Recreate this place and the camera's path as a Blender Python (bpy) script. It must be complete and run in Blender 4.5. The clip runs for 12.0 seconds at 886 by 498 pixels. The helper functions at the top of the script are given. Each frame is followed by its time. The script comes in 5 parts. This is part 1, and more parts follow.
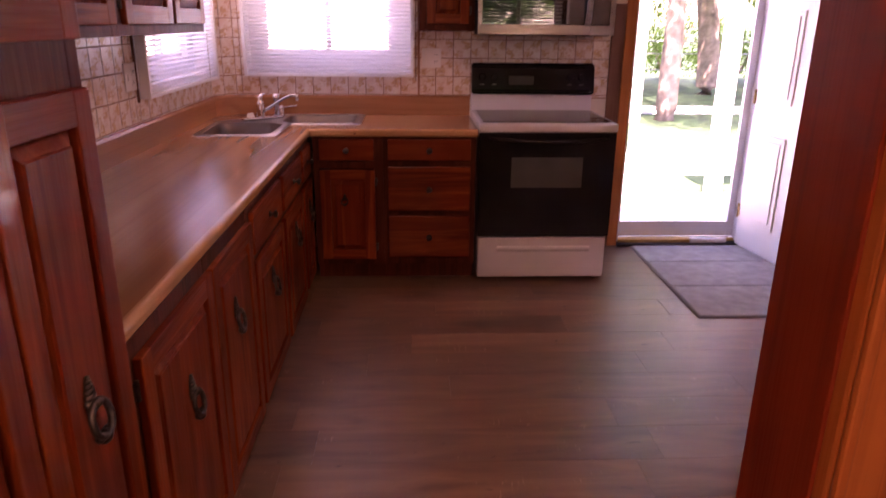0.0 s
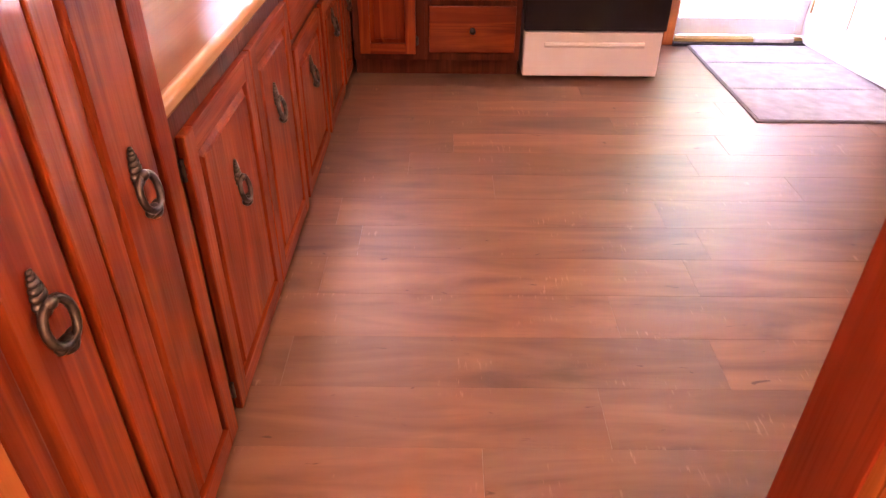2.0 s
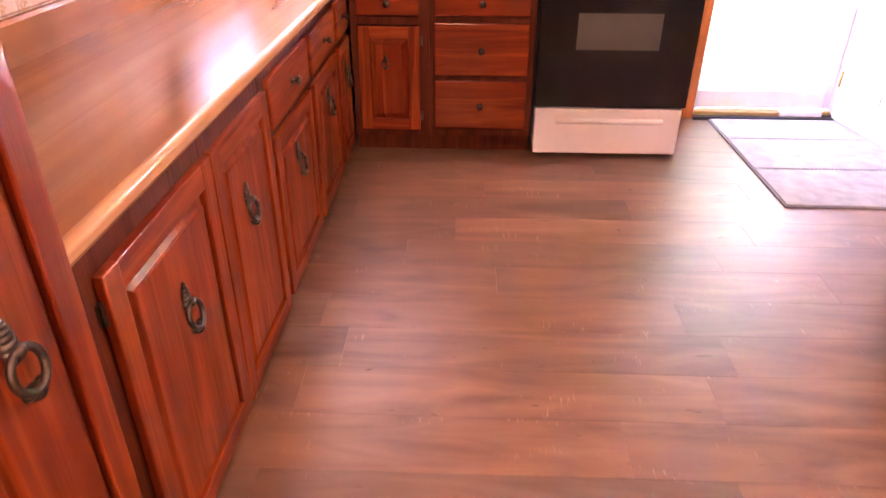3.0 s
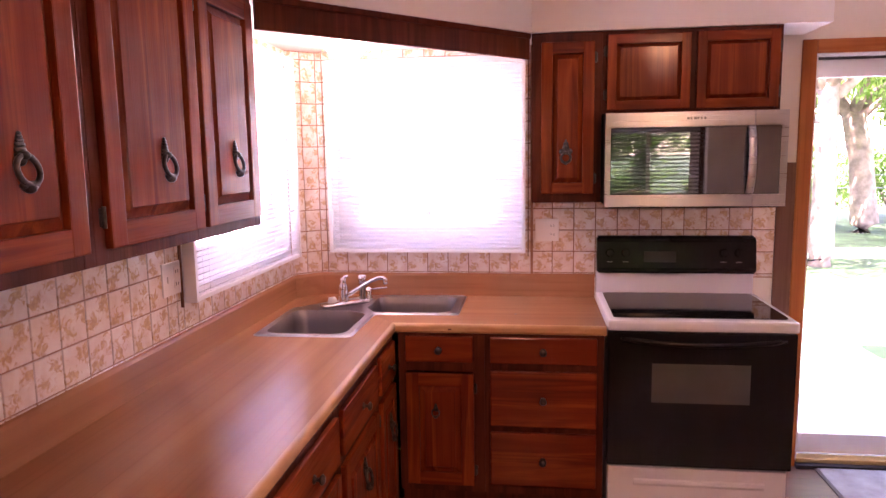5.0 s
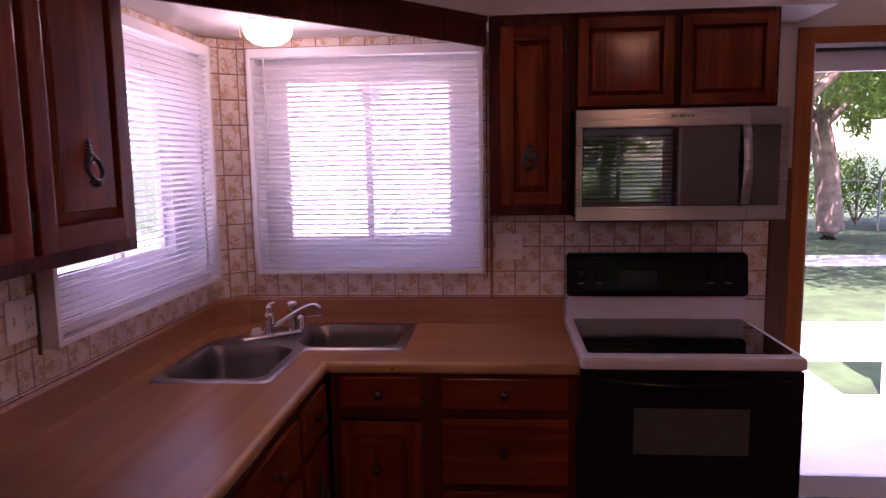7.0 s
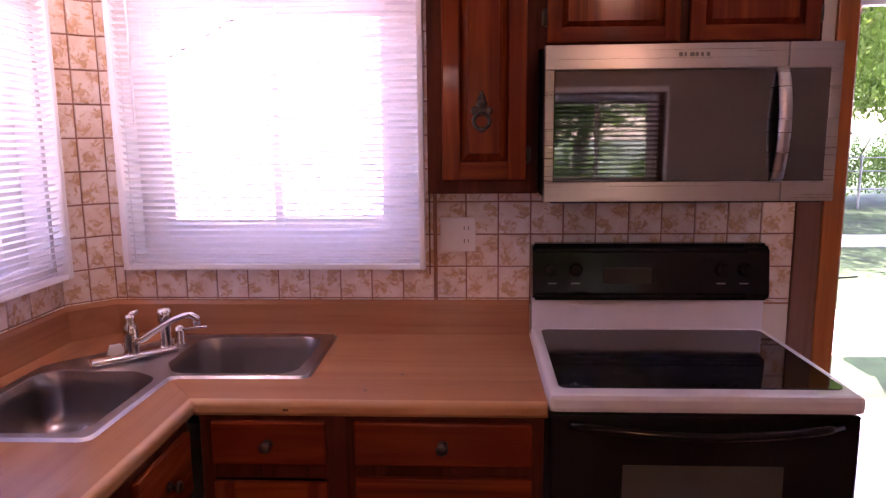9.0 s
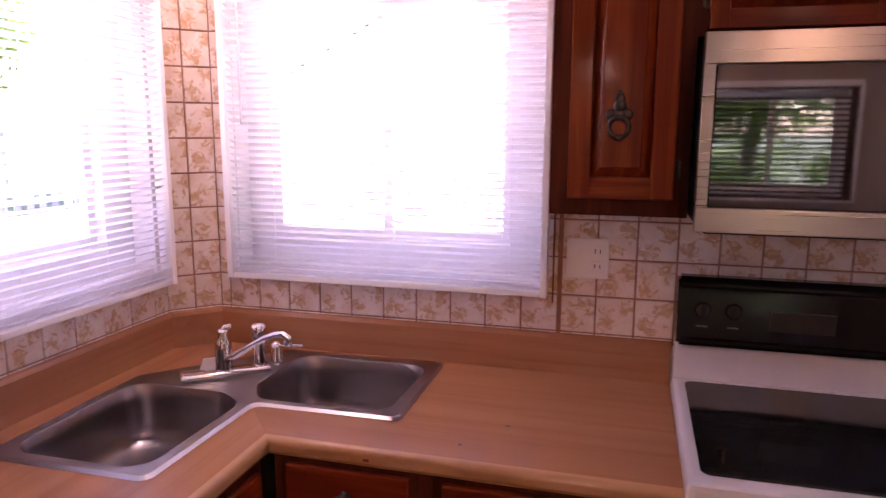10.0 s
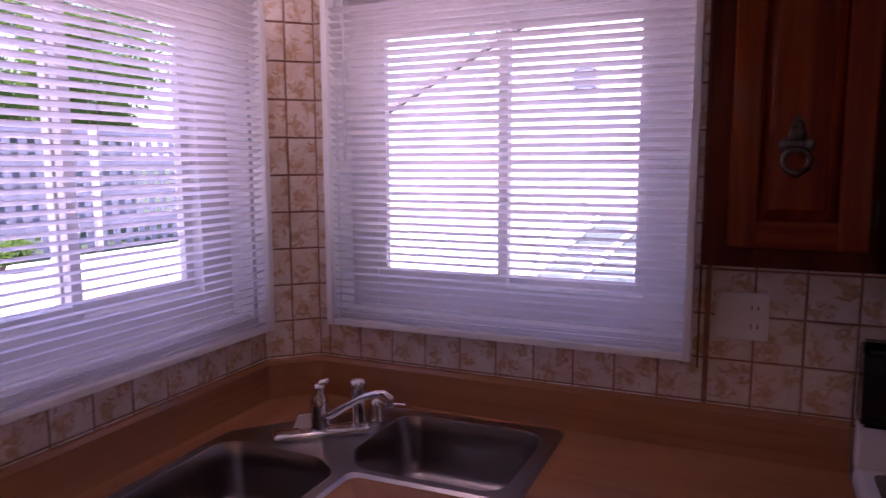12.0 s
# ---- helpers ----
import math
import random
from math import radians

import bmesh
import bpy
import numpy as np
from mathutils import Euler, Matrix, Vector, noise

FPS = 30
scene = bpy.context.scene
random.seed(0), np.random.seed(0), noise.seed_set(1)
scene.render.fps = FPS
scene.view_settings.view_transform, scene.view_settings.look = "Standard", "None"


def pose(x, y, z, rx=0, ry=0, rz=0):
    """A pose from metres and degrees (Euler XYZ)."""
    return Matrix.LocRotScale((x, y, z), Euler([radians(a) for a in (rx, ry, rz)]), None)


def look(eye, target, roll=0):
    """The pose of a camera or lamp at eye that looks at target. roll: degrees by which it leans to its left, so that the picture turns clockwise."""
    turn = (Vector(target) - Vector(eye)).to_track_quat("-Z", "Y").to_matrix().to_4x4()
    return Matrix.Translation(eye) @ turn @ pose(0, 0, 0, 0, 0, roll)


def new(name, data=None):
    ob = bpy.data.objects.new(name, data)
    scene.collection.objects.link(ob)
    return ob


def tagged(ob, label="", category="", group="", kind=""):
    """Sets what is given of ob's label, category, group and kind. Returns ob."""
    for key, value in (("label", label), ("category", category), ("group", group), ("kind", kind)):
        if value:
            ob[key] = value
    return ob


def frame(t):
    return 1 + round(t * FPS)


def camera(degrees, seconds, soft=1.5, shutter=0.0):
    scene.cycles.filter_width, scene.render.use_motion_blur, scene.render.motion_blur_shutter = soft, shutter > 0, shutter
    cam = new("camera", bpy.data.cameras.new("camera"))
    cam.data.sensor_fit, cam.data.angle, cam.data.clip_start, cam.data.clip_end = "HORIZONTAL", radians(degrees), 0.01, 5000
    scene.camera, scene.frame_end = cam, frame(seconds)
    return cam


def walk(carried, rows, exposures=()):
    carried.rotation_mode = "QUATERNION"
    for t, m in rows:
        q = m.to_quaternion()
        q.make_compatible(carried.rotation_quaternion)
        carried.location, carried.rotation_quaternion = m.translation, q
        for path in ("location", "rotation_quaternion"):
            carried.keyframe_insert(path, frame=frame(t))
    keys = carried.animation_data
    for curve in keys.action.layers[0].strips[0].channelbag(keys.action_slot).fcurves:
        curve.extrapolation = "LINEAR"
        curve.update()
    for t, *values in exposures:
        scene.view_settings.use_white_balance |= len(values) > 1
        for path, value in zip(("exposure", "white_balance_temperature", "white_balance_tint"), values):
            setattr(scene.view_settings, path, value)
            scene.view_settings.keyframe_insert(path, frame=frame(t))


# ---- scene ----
import collections

cam = camera(65.5, 12.0, soft=1.3, shutter=0.25)
PATH = [
    (0, (1.206, -0.415, 1.438), (1.295, 1.482, 0.81), 0.6),
    (0.5, (1.194, -0.445, 1.394), (1.163, 1.367, 0.548), -0.1),
    (1, (1.187, -0.454, 1.363), (1.152, 1.279, 0.366), 0.4),
    (1.5, (1.168, -0.429, 1.336), (1.163, 1.232, 0.222), 1.3),
    (2, (1.158, -0.352, 1.347), (1.157, 1.308, 0.231), 0.5),
    (2.5, (1.193, -0.207, 1.351), (1.176, 1.473, 0.267), -0.3),
    (3, (1.239, -0.057, 1.377), (1.177, 1.676, 0.382), 0.2),
    (3.5, (1.252, 0.051, 1.425), (1.141, 1.878, 0.62), -1.4),
    (3.7, (1.246, 0.105, 1.458), (1.113, 1.973, 0.758), -1.2),
    (5.3, (1.264, 0.49, 1.617), (0.977, 2.459, 1.414), -0.6),
    (5.5, (1.271, 0.528, 1.598), (0.963, 2.497, 1.425), -0.3),
    (6, (1.312, 0.635, 1.623), (0.962, 2.594, 1.415), -0.8),
    (6.5, (1.314, 0.768, 1.608), (1.027, 2.732, 1.354), -0.3),
    (7, (1.29, 0.94, 1.601), (1.124, 2.918, 1.349), -0.9),
    (7.5, (1.341, 1.144, 1.585), (1.253, 3.123, 1.306), -0.5),
    (7.7, (1.351, 1.227, 1.588), (1.281, 3.206, 1.3), 0.1),
    (9.3, (1.417, 1.792, 1.543), (1.301, 3.759, 1.201), -1.1),
    (9.5, (1.437, 1.869, 1.579), (1.197, 3.822, 1.219), -0.3),
    (10, (1.439, 2.01, 1.583), (0.92, 3.912, 1.242), 0.2),
    (10.5, (1.356, 2.121, 1.599), (0.676, 3.974, 1.271), -0.4),
    (11, (1.259, 2.17, 1.617), (0.48, 3.99, 1.333), 0.0),
    (11.5, (1.257, 2.199, 1.617), (0.335, 3.953, 1.343), 0.3),
    (12, (1.322, 2.22, 1.588), (0.526, 4.037, 1.341), -0.2),
]
EXPOSURES = [(0.0, 3.62, 7400, 69), (0.5, 4.85, 7500, 61), (1.5, 5.75, 7700, 54), (3.0, 5.9, 7300, 53), (3.7, 5.75, 7050, 53), (5.3, 4.15, 7050, 61),
             (6.5, 2.65, 6620, 71), (7.7, 2.5, 6550, 71), (9.5, 3.85, 6830, 61), (10.5, 3.3, 6700, 57), (11.0, 2.6, 6450, 60), (11.5, 2.35, 6250, 63), (12.0, 1.9, 6200, 66)]
walk(cam, [(t, look(eye, target, roll)) for t, eye, target, roll in PATH], EXPOSURES)

# ---- world, sun and lamps ----
SUN_EL, SUN_AZ = radians(66), radians(200)
world = bpy.data.worlds.new("world")
scene.world = world
world.use_nodes = True
wn = world.node_tree.nodes
sky = wn.new("ShaderNodeTexSky")
sky.sky_type, sky.sun_disc, sky.sun_elevation, sky.sun_rotation = "NISHITA", False, SUN_EL, SUN_AZ
world.node_tree.links.new(sky.outputs[0], wn["Background"].inputs["Color"])
wn["Background"].inputs["Strength"].default_value = 0.15

sun = new("sun", bpy.data.lights.new("sun", "SUN"))
sun.data.energy, sun.data.angle, sun.data.color = 5.0, radians(0.5), (1.0, 0.96, 0.9)
SUN_DIR = Vector((math.sin(SUN_AZ) * math.cos(SUN_EL), math.cos(SUN_AZ) * math.cos(SUN_EL), math.sin(SUN_EL)))
sun.matrix_world = look(tuple(SUN_DIR * 30), (0, 0, 0))


bulb = new("ceiling_bulb", bpy.data.lights.new("ceiling_bulb", "POINT"))
bulb.data.energy, bulb.data.color, bulb.data.shadow_soft_size = 0.1, (1.0, 0.74, 0.5), 0.09
bulb.location = (2.25, 1.2, 2.28)
hall = new("hall_bulb", bpy.data.lights.new("hall_bulb", "POINT"))
hall.data.energy, hall.data.color, hall.data.shadow_soft_size = 1.2, (1.0, 0.78, 0.56), 0.09
hall.location = (1.1, -1.5, 2.2)


# ---- materials ----
def material(name):
    m = bpy.data.materials.new(name)
    m.use_nodes = True
    return m, m.node_tree.nodes, m.node_tree.links, m.node_tree.nodes["Principled BSDF"]


def coords(n, l, scale, space="Object", spread=0.0):
    tc = n.new("ShaderNodeTexCoord")
    mp = n.new("ShaderNodeMapping")
    mp.inputs["Scale"].default_value = scale
    out = tc.outputs[space]
    if spread:
        info = n.new("ShaderNodeObjectInfo")
        mul = n.new("ShaderNodeVectorMath")
        mul.operation = "SCALE"
        mul.inputs[0].default_value = (spread, spread * 1.7, spread * 0.6)
        l.new(info.outputs["Random"], mul.inputs["Scale"])
        add = n.new("ShaderNodeVectorMath")
        l.new(out, add.inputs[0])
        l.new(mul.outputs[0], add.inputs[1])
        out = add.outputs[0]
    l.new(out, mp.inputs["Vector"])
    return mp.outputs[0]


def noise_fac(n, l, vec, scale, detail=3.0, distort=0.0):
    t = n.new("ShaderNodeTexNoise")
    t.inputs["Scale"].default_value, t.inputs["Detail"].default_value, t.inputs["Distortion"].default_value = scale, detail, distort
    l.new(vec, t.inputs["Vector"])
    return t.outputs["Fac"]


def ramp(n, l, fac, stops):
    r = n.new("ShaderNodeValToRGB")
    e = r.color_ramp.elements
    e[0].position, e[0].color = stops[0][0], (*stops[0][1], 1)
    e[1].position, e[1].color = stops[-1][0], (*stops[-1][1], 1)
    for p, c in stops[1:-1]:
        x = e.new(p)
        x.color = (*c, 1)
    l.new(fac, r.inputs["Fac"])
    return r.outputs["Color"]


def mixc(n, l, a, b, fac, mode="MIX"):
    m = n.new("ShaderNodeMix")
    m.data_type, m.blend_type = "RGBA", mode
    for s, v in ((6, a), (7, b)):
        if isinstance(v, tuple):
            m.inputs[s].default_value = (*v, 1)
        else:
            l.new(v, m.inputs[s])
    if isinstance(fac, float):
        m.inputs[0].default_value = fac
    else:
        l.new(fac, m.inputs[0])
    return m.outputs[2]


def bump(n, l, b, height, strength, distance=0.001):
    u = n.new("ShaderNodeBump")
    u.inputs["Strength"].default_value, u.inputs["Distance"].default_value = strength, distance
    l.new(height, u.inputs["Height"])
    l.new(u.outputs[0], b.inputs["Normal"])


def plain(name, color, rough=0.5, metal=0.0, vary=0.12, scale=6.0, bumpy=0.05, spec=0.5):
    m, n, l, b = material(name)
    v = coords(n, l, (1, 1, 1))
    f = noise_fac(n, l, v, scale, 5)
    dark = tuple(c * (1 - vary) for c in color)
    lite = tuple(min(1.0, c * (1 + vary)) for c in color)
    l.new(ramp(n, l, f, [(0.3, dark), (0.7, lite)]), b.inputs["Base Color"])
    g = noise_fac(n, l, v, scale * 22, 3)
    b.inputs["Roughness"].default_value, b.inputs["Metallic"].default_value = rough, metal
    b.inputs["Specular IOR Level"].default_value = spec
    if bumpy:
        bump(n, l, b, g, bumpy)
    return m


def wood(name, dark, mid, lite, grain="Z", rough=0.36, spread=7.0, figure=1.0, coat=0.0, blotch=0.84):
    m, n, l, b = material(name)
    s = {"Z": (11, 11, 0.9), "X": (0.9, 11, 11), "Y": (11, 0.9, 11)}[grain]
    p = {"Z": (1, 1, 0.02), "X": (0.02, 1, 1), "Y": (1, 0.02, 1)}[grain]
    v = coords(n, l, s, spread=spread)
    f = noise_fac(n, l, v, 0.9, 3, 0.6)
    wav = n.new("ShaderNodeMath")
    wav.operation = "MULTIPLY"
    wav.inputs[1].default_value = 13.0 * figure
    l.new(f, wav.inputs[0])
    sn = n.new("ShaderNodeMath")
    sn.operation = "SINE"
    l.new(wav.outputs[0], sn.inputs[0])
    rm = n.new("ShaderNodeMapRange")
    rm.inputs[1].default_value, rm.inputs[2].default_value = -1, 1
    l.new(sn.outputs[0], rm.inputs[0])
    c1 = ramp(n, l, rm.outputs[0], [(0.0, mid), (0.55, lite), (0.9, mid), (1.0, tuple(0.35 * a + 0.65 * c for a, c in zip(dark, mid)))])
    fine = noise_fac(n, l, coords(n, l, p, spread=spread), 320, 2)
    c2 = mixc(n, l, c1, dark, ramp(n, l, fine, [(0.56, (0, 0, 0)), (0.78, (0.3, 0.3, 0.3))]))
    lines = noise_fac(n, l, coords(n, l, p, spread=spread), 75, 3, 0.4)
    c2 = mixc(n, l, c2, dark, ramp(n, l, lines, [(0.54, (0, 0, 0)), (0.66, (0.34, 0.34, 0.34))]))
    big = noise_fac(n, l, coords(n, l, (1, 1, 1), spread=spread), 2.5, 2)
    c3 = mixc(n, l, c2, ramp(n, l, big, [(0.3, (blotch, blotch - 0.02, blotch - 0.04)), (0.55 if blotch < 0.8 else 0.7, (1, 1, 1))]), 0.8, "MULTIPLY")
    l.new(c3, b.inputs["Base Color"])
    l.new(ramp(n, l, fine, [(0.3, (rough - 0.05,) * 3), (0.8, (rough + 0.18,) * 3)]), b.inputs["Roughness"])
    b.inputs["Coat Weight"].default_value, b.inputs["Coat Roughness"].default_value = coat, 0.10
    b.inputs["Specular IOR Level"].default_value = 0.14
    bump(n, l, b, fine, 0.25, 0.0006)
    return m


DOOR_V = wood("stained_pine_upright", (0.085, 0.008, 0.003), (0.200, 0.027, 0.006), (0.295, 0.056, 0.011), "Z", rough=0.45, coat=0.34, figure=0.9, blotch=0.7)
DOOR_H = wood("stained_pine_level", (0.085, 0.008, 0.003), (0.200, 0.027, 0.006), (0.295, 0.056, 0.011), "X", rough=0.45, coat=0.34, figure=0.9, blotch=0.7)
FRAME_V = wood("dark_face_frame", (0.045, 0.010, 0.005), (0.098, 0.020, 0.009), (0.130, 0.029, 0.013), "Z", rough=0.46)
CASING = wood("orange_pine_casing", (0.24, 0.058, 0.014), (0.38, 0.105, 0.025), (0.47, 0.150, 0.038), "Z", figure=0.5, blotch=0.62, coat=0.3)
CASING_H = wood("orange_pine_casing_level", (0.24, 0.058, 0.014), (0.38, 0.105, 0.025), (0.47, 0.150, 0.038), "X", figure=0.5, coat=0.3)
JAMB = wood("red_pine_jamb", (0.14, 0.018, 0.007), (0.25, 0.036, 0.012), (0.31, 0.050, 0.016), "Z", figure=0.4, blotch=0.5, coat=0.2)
PLY = wood("brown_side_panel", (0.12, 0.05, 0.03), (0.19, 0.085, 0.05), (0.23, 0.11, 0.07), "Z", rough=0.55, figure=0.4)


def laminate(name, grain, lift=(1.0, 1.0, 1.0)):
    m, n, l, b = material(name)
    s = (16, 0.5, 16) if grain == "Y" else (0.5, 16, 16)
    f = noise_fac(n, l, coords(n, l, s), 0.7, 4, 0.3)
    g = noise_fac(n, l, coords(n, l, (s[0] * 5, s[1] * 2, s[2] * 5)), 1.0, 3)
    c = ramp(n, l, f, [(0.28, (0.335, 0.143, 0.066)), (0.5, (0.395, 0.174, 0.080)), (0.72, (0.450, 0.206, 0.096))])
    c = mixc(n, l, c, (0.27, 0.115, 0.05), ramp(n, l, g, [(0.55, (0, 0, 0)), (0.72, (0.35, 0.35, 0.35))]))
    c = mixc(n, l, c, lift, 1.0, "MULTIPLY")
    l.new(c, b.inputs["Base Color"])
    b.inputs["Roughness"].default_value = 0.17
    bump(n, l, b, g, 0.04, 0.0004)
    return m


TOP_Y, TOP_X = laminate("butcher_block_laminate", "Y"), laminate("butcher_block_laminate_across", "X")
# The front edge is the same laminate in a lighter, paler tone.
EDGE_Y, EDGE_X = laminate("pale_edge_laminate", "Y", (1.35, 1.6, 1.6)), laminate("pale_edge_laminate_across", "X", (1.35, 1.6, 1.6))


def tile_material():
    """Cream glazed tile with a tan flower sprig in two of its corners."""
    m, n, l, b = material("flowered_wall_tile")
    v = coords(n, l, (1, 1, 1), spread=9.0)
    local = n.new("ShaderNodeTexCoord").outputs["Object"]
    cloud = noise_fac(n, l, v, 14, 3, 0.6)
    wob = noise_fac(n, l, v, 40, 3, 1.2)
    base = ramp(n, l, cloud, [(0.3, (0.76, 0.59, 0.48)), (0.5, (0.83, 0.70, 0.61)), (0.7, (0.87, 0.80, 0.73))])
    dists = []
    for c in ((0.026, 0.030, 0.006), (0.084, 0.078, 0.006)):
        d = n.new("ShaderNodeVectorMath")
        d.operation = "DISTANCE"
        l.new(local, d.inputs[0])
        d.inputs[1].default_value = c
        dists.append(d.outputs["Value"])
    low = n.new("ShaderNodeMath")
    low.operation = "MINIMUM"
    l.new(dists[0], low.inputs[0])
    l.new(dists[1], low.inputs[1])
    mad = n.new("ShaderNodeMath")
    mad.operation = "MULTIPLY_ADD"
    l.new(wob, mad.inputs[0])
    mad.inputs[1].default_value = -0.16
    l.new(low.outputs[0], mad.inputs[2])
    mr = n.new("ShaderNodeMapRange")
    mr.inputs[1].default_value, mr.inputs[2].default_value, mr.inputs[3].default_value, mr.inputs[4].default_value = -0.072, -0.048, 0.72, 0.0
    l.new(mad.outputs[0], mr.inputs[0])
    leaf = ramp(n, l, noise_fac(n, l, v, 75, 2), [(0.35, (0.50, 0.24, 0.08)), (0.65, (0.68, 0.42, 0.18))])
    l.new(mixc(n, l, base, leaf, mr.outputs[0]), b.inputs["Base Color"])
    b.inputs["Roughness"].default_value = 0.22
    bump(n, l, b, cloud, 0.3, 0.002)
    return m


TILE = tile_material()
GROUT = plain("brown_grout", (0.40, 0.20, 0.12), 0.85, vary=0.2, scale=20, bumpy=0.4)


def plank_material():
    m, n, l, b = material("laminate_floor_plank")
    v = coords(n, l, (1.3, 7, 1), spread=11.0)
    f = noise_fac(n, l, v, 1.2, 6, 1.2)
    streak = noise_fac(n, l, coords(n, l, (2.6, 44, 1), spread=5.0), 1.3, 5, 0.8)
    info = n.new("ShaderNodeObjectInfo")
    tone = ramp(n, l, info.outputs["Random"], [(0.0, (0.73, 0.74, 0.78)), (0.5, (0.85, 0.83, 0.83)), (1.0, (1.04, 0.97, 0.91))])
    c = ramp(n, l, f, [(0.25, (0.115, 0.055, 0.033)), (0.42, (0.185, 0.093, 0.056)), (0.6, (0.235, 0.123, 0.075)), (0.8, (0.30, 0.165, 0.102))])
    c = mixc(n, l, c, (0.12, 0.062, 0.042), ramp(n, l, streak, [(0.55, (0, 0, 0)), (0.75, (0.28, 0.28, 0.28))]))
    knot = noise_fac(n, l, coords(n, l, (5.0, 17, 1), spread=3.0), 1.8, 3, 1.4)
    c = mixc(n, l, c, (0.07, 0.032, 0.022), ramp(n, l, knot, [(0.70, (0, 0, 0)), (0.75, (0.8, 0.8, 0.8))]))
    fleck = noise_fac(n, l, coords(n, l, (110, 14, 1), spread=2.0), 1.0, 2)
    where = noise_fac(n, l, coords(n, l, (3, 9, 1), spread=8.0), 1.5, 1)
    both = n.new("ShaderNodeMath")
    both.operation = "MULTIPLY"
    l.new(ramp(n, l, fleck, [(0.60, (0, 0, 0)), (0.68, (1, 1, 1))]), both.inputs[0])
    l.new(ramp(n, l, where, [(0.60, (0, 0, 0)), (0.68, (0.32, 0.32, 0.32))]), both.inputs[1])
    c = mixc(n, l, c, (0.55, 0.36, 0.25), both.outputs[0])
    l.new(mixc(n, l, c, tone, 1.0, "MULTIPLY"), b.inputs["Base Color"])
    l.new(ramp(n, l, f, [(0.2, (0.32,) * 3), (0.8, (0.42,) * 3)]), b.inputs["Roughness"])
    bump(n, l, b, streak, 0.12, 0.0006)
    return m


PLANK = plank_material()
SUBFLOOR = plain("dark_subfloor", (0.05, 0.03, 0.02), 0.9)
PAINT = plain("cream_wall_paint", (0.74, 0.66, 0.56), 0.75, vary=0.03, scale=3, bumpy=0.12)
# Tan for the unseen east and south walls, darkened to lower bounce light.
TAN = plain("low_bounce_tan_paint", (0.40, 0.31, 0.24), 0.75, vary=0.04, scale=3, bumpy=0.12)
CEIL = plain("white_ceiling_paint", (0.82, 0.79, 0.75), 0.85, vary=0.02, scale=3, bumpy=0.15)
WHITE = plain("white_enamel", (0.76, 0.75, 0.80), 0.25, vary=0.02, bumpy=0.0)
DOORWHITE = plain("white_door_paint", (0.82, 0.80, 0.78), 0.4, vary=0.03, bumpy=0.03)
VINYL = plain("white_vinyl", (0.87, 0.85, 0.85), 0.45, vary=0.03, bumpy=0.0)
PLASTIC = plain("ivory_plastic", (0.85, 0.80, 0.76), 0.4, vary=0.02, bumpy=0.0)
BLACK = plain("black_gloss_enamel", (0.010, 0.009, 0.011), 0.12, vary=0.1, bumpy=0.0, spec=0.28)
BLACKGLASS = plain("black_ceramic_glass", (0.012, 0.012, 0.014), 0.05, vary=0.1, bumpy=0.0)
# Dark brown stands in for the shaded room side of backlit slats.
BACKLITSLAT = plain("backlit_dark_slat", (0.05, 0.032, 0.026), 0.5)
MWGLASS = plain("dark_oven_glass", (0.014, 0.013, 0.014), 0.03, vary=0.1, bumpy=0.0, spec=1.0)
MWGLASS.node_tree.nodes["Principled BSDF"].inputs["IOR"].default_value = 1.85
OVENGLASS = plain("grey_oven_glass", (0.085, 0.088, 0.080), 0.15, vary=0.1, bumpy=0.0)
DARK = plain("dark_plastic", (0.02, 0.018, 0.018), 0.5, vary=0.2, bumpy=0.0)
GREYMARK = plain("grey_print", (0.16, 0.155, 0.155), 0.5, bumpy=0.0)
CHROME = plain("chrome", (0.82, 0.82, 0.84), 0.07, 1.0, vary=0.03, bumpy=0.0)
BRASS = plain("worn_brass", (0.50, 0.31, 0.10), 0.45, 0.4, vary=0.15, bumpy=0.05)
IRON = plain("antique_pewter", (0.10, 0.085, 0.078), 0.33, 0.9, vary=0.4, scale=60, bumpy=0.3)
MAT = plain("lilac_grey_mat", (0.32, 0.30, 0.29), 0.95, vary=0.18, scale=14, bumpy=0.8)
MATEDGE = plain("dark_mat_binding", (0.17, 0.14, 0.13), 0.9, vary=0.1, scale=30, bumpy=0.5)
ALU = plain("white_aluminium", (0.72, 0.72, 0.74), 0.4, 0.2, vary=0.04, bumpy=0.0)


def steel(name, sx, color=(0.56, 0.54, 0.53), rough=0.26, aniso=0.8):
    m, n, l, b = material(name)
    f = noise_fac(n, l, coords(n, l, sx), 1.0, 4)
    l.new(ramp(n, l, f, [(0.2, tuple(c * 0.94 for c in color)), (0.8, color)]), b.inputs["Base Color"])
    l.new(ramp(n, l, f, [(0.2, (rough,) * 3), (0.8, (rough + 0.05,) * 3)]), b.inputs["Roughness"])
    b.inputs["Metallic"].default_value = 1.0
    b.inputs["Anisotropic"].default_value, b.inputs["Anisotropic Rotation"].default_value = aniso, 0.25
    tg = n.new("ShaderNodeTangent")
    tg.direction_type, tg.axis = "RADIAL", "Z"
    l.new(tg.outputs[0], b.inputs["Tangent"])
    return m


STEEL = steel("brushed_stainless", (1.5, 1.5, 260))
SINKSTEEL = steel("satin_sink_steel", (3, 3, 3), (0.38, 0.355, 0.36), 0.27, 0.0)


def glass(name, tint=(1, 1, 1), rough=0.0):
    m, n, l, b = material(name)
    b.inputs["Base Color"].default_value = (*tint, 1)
    b.inputs["Transmission Weight"].default_value, b.inputs["Roughness"].default_value, b.inputs["IOR"].default_value = 1.0, rough, 1.02
    return m


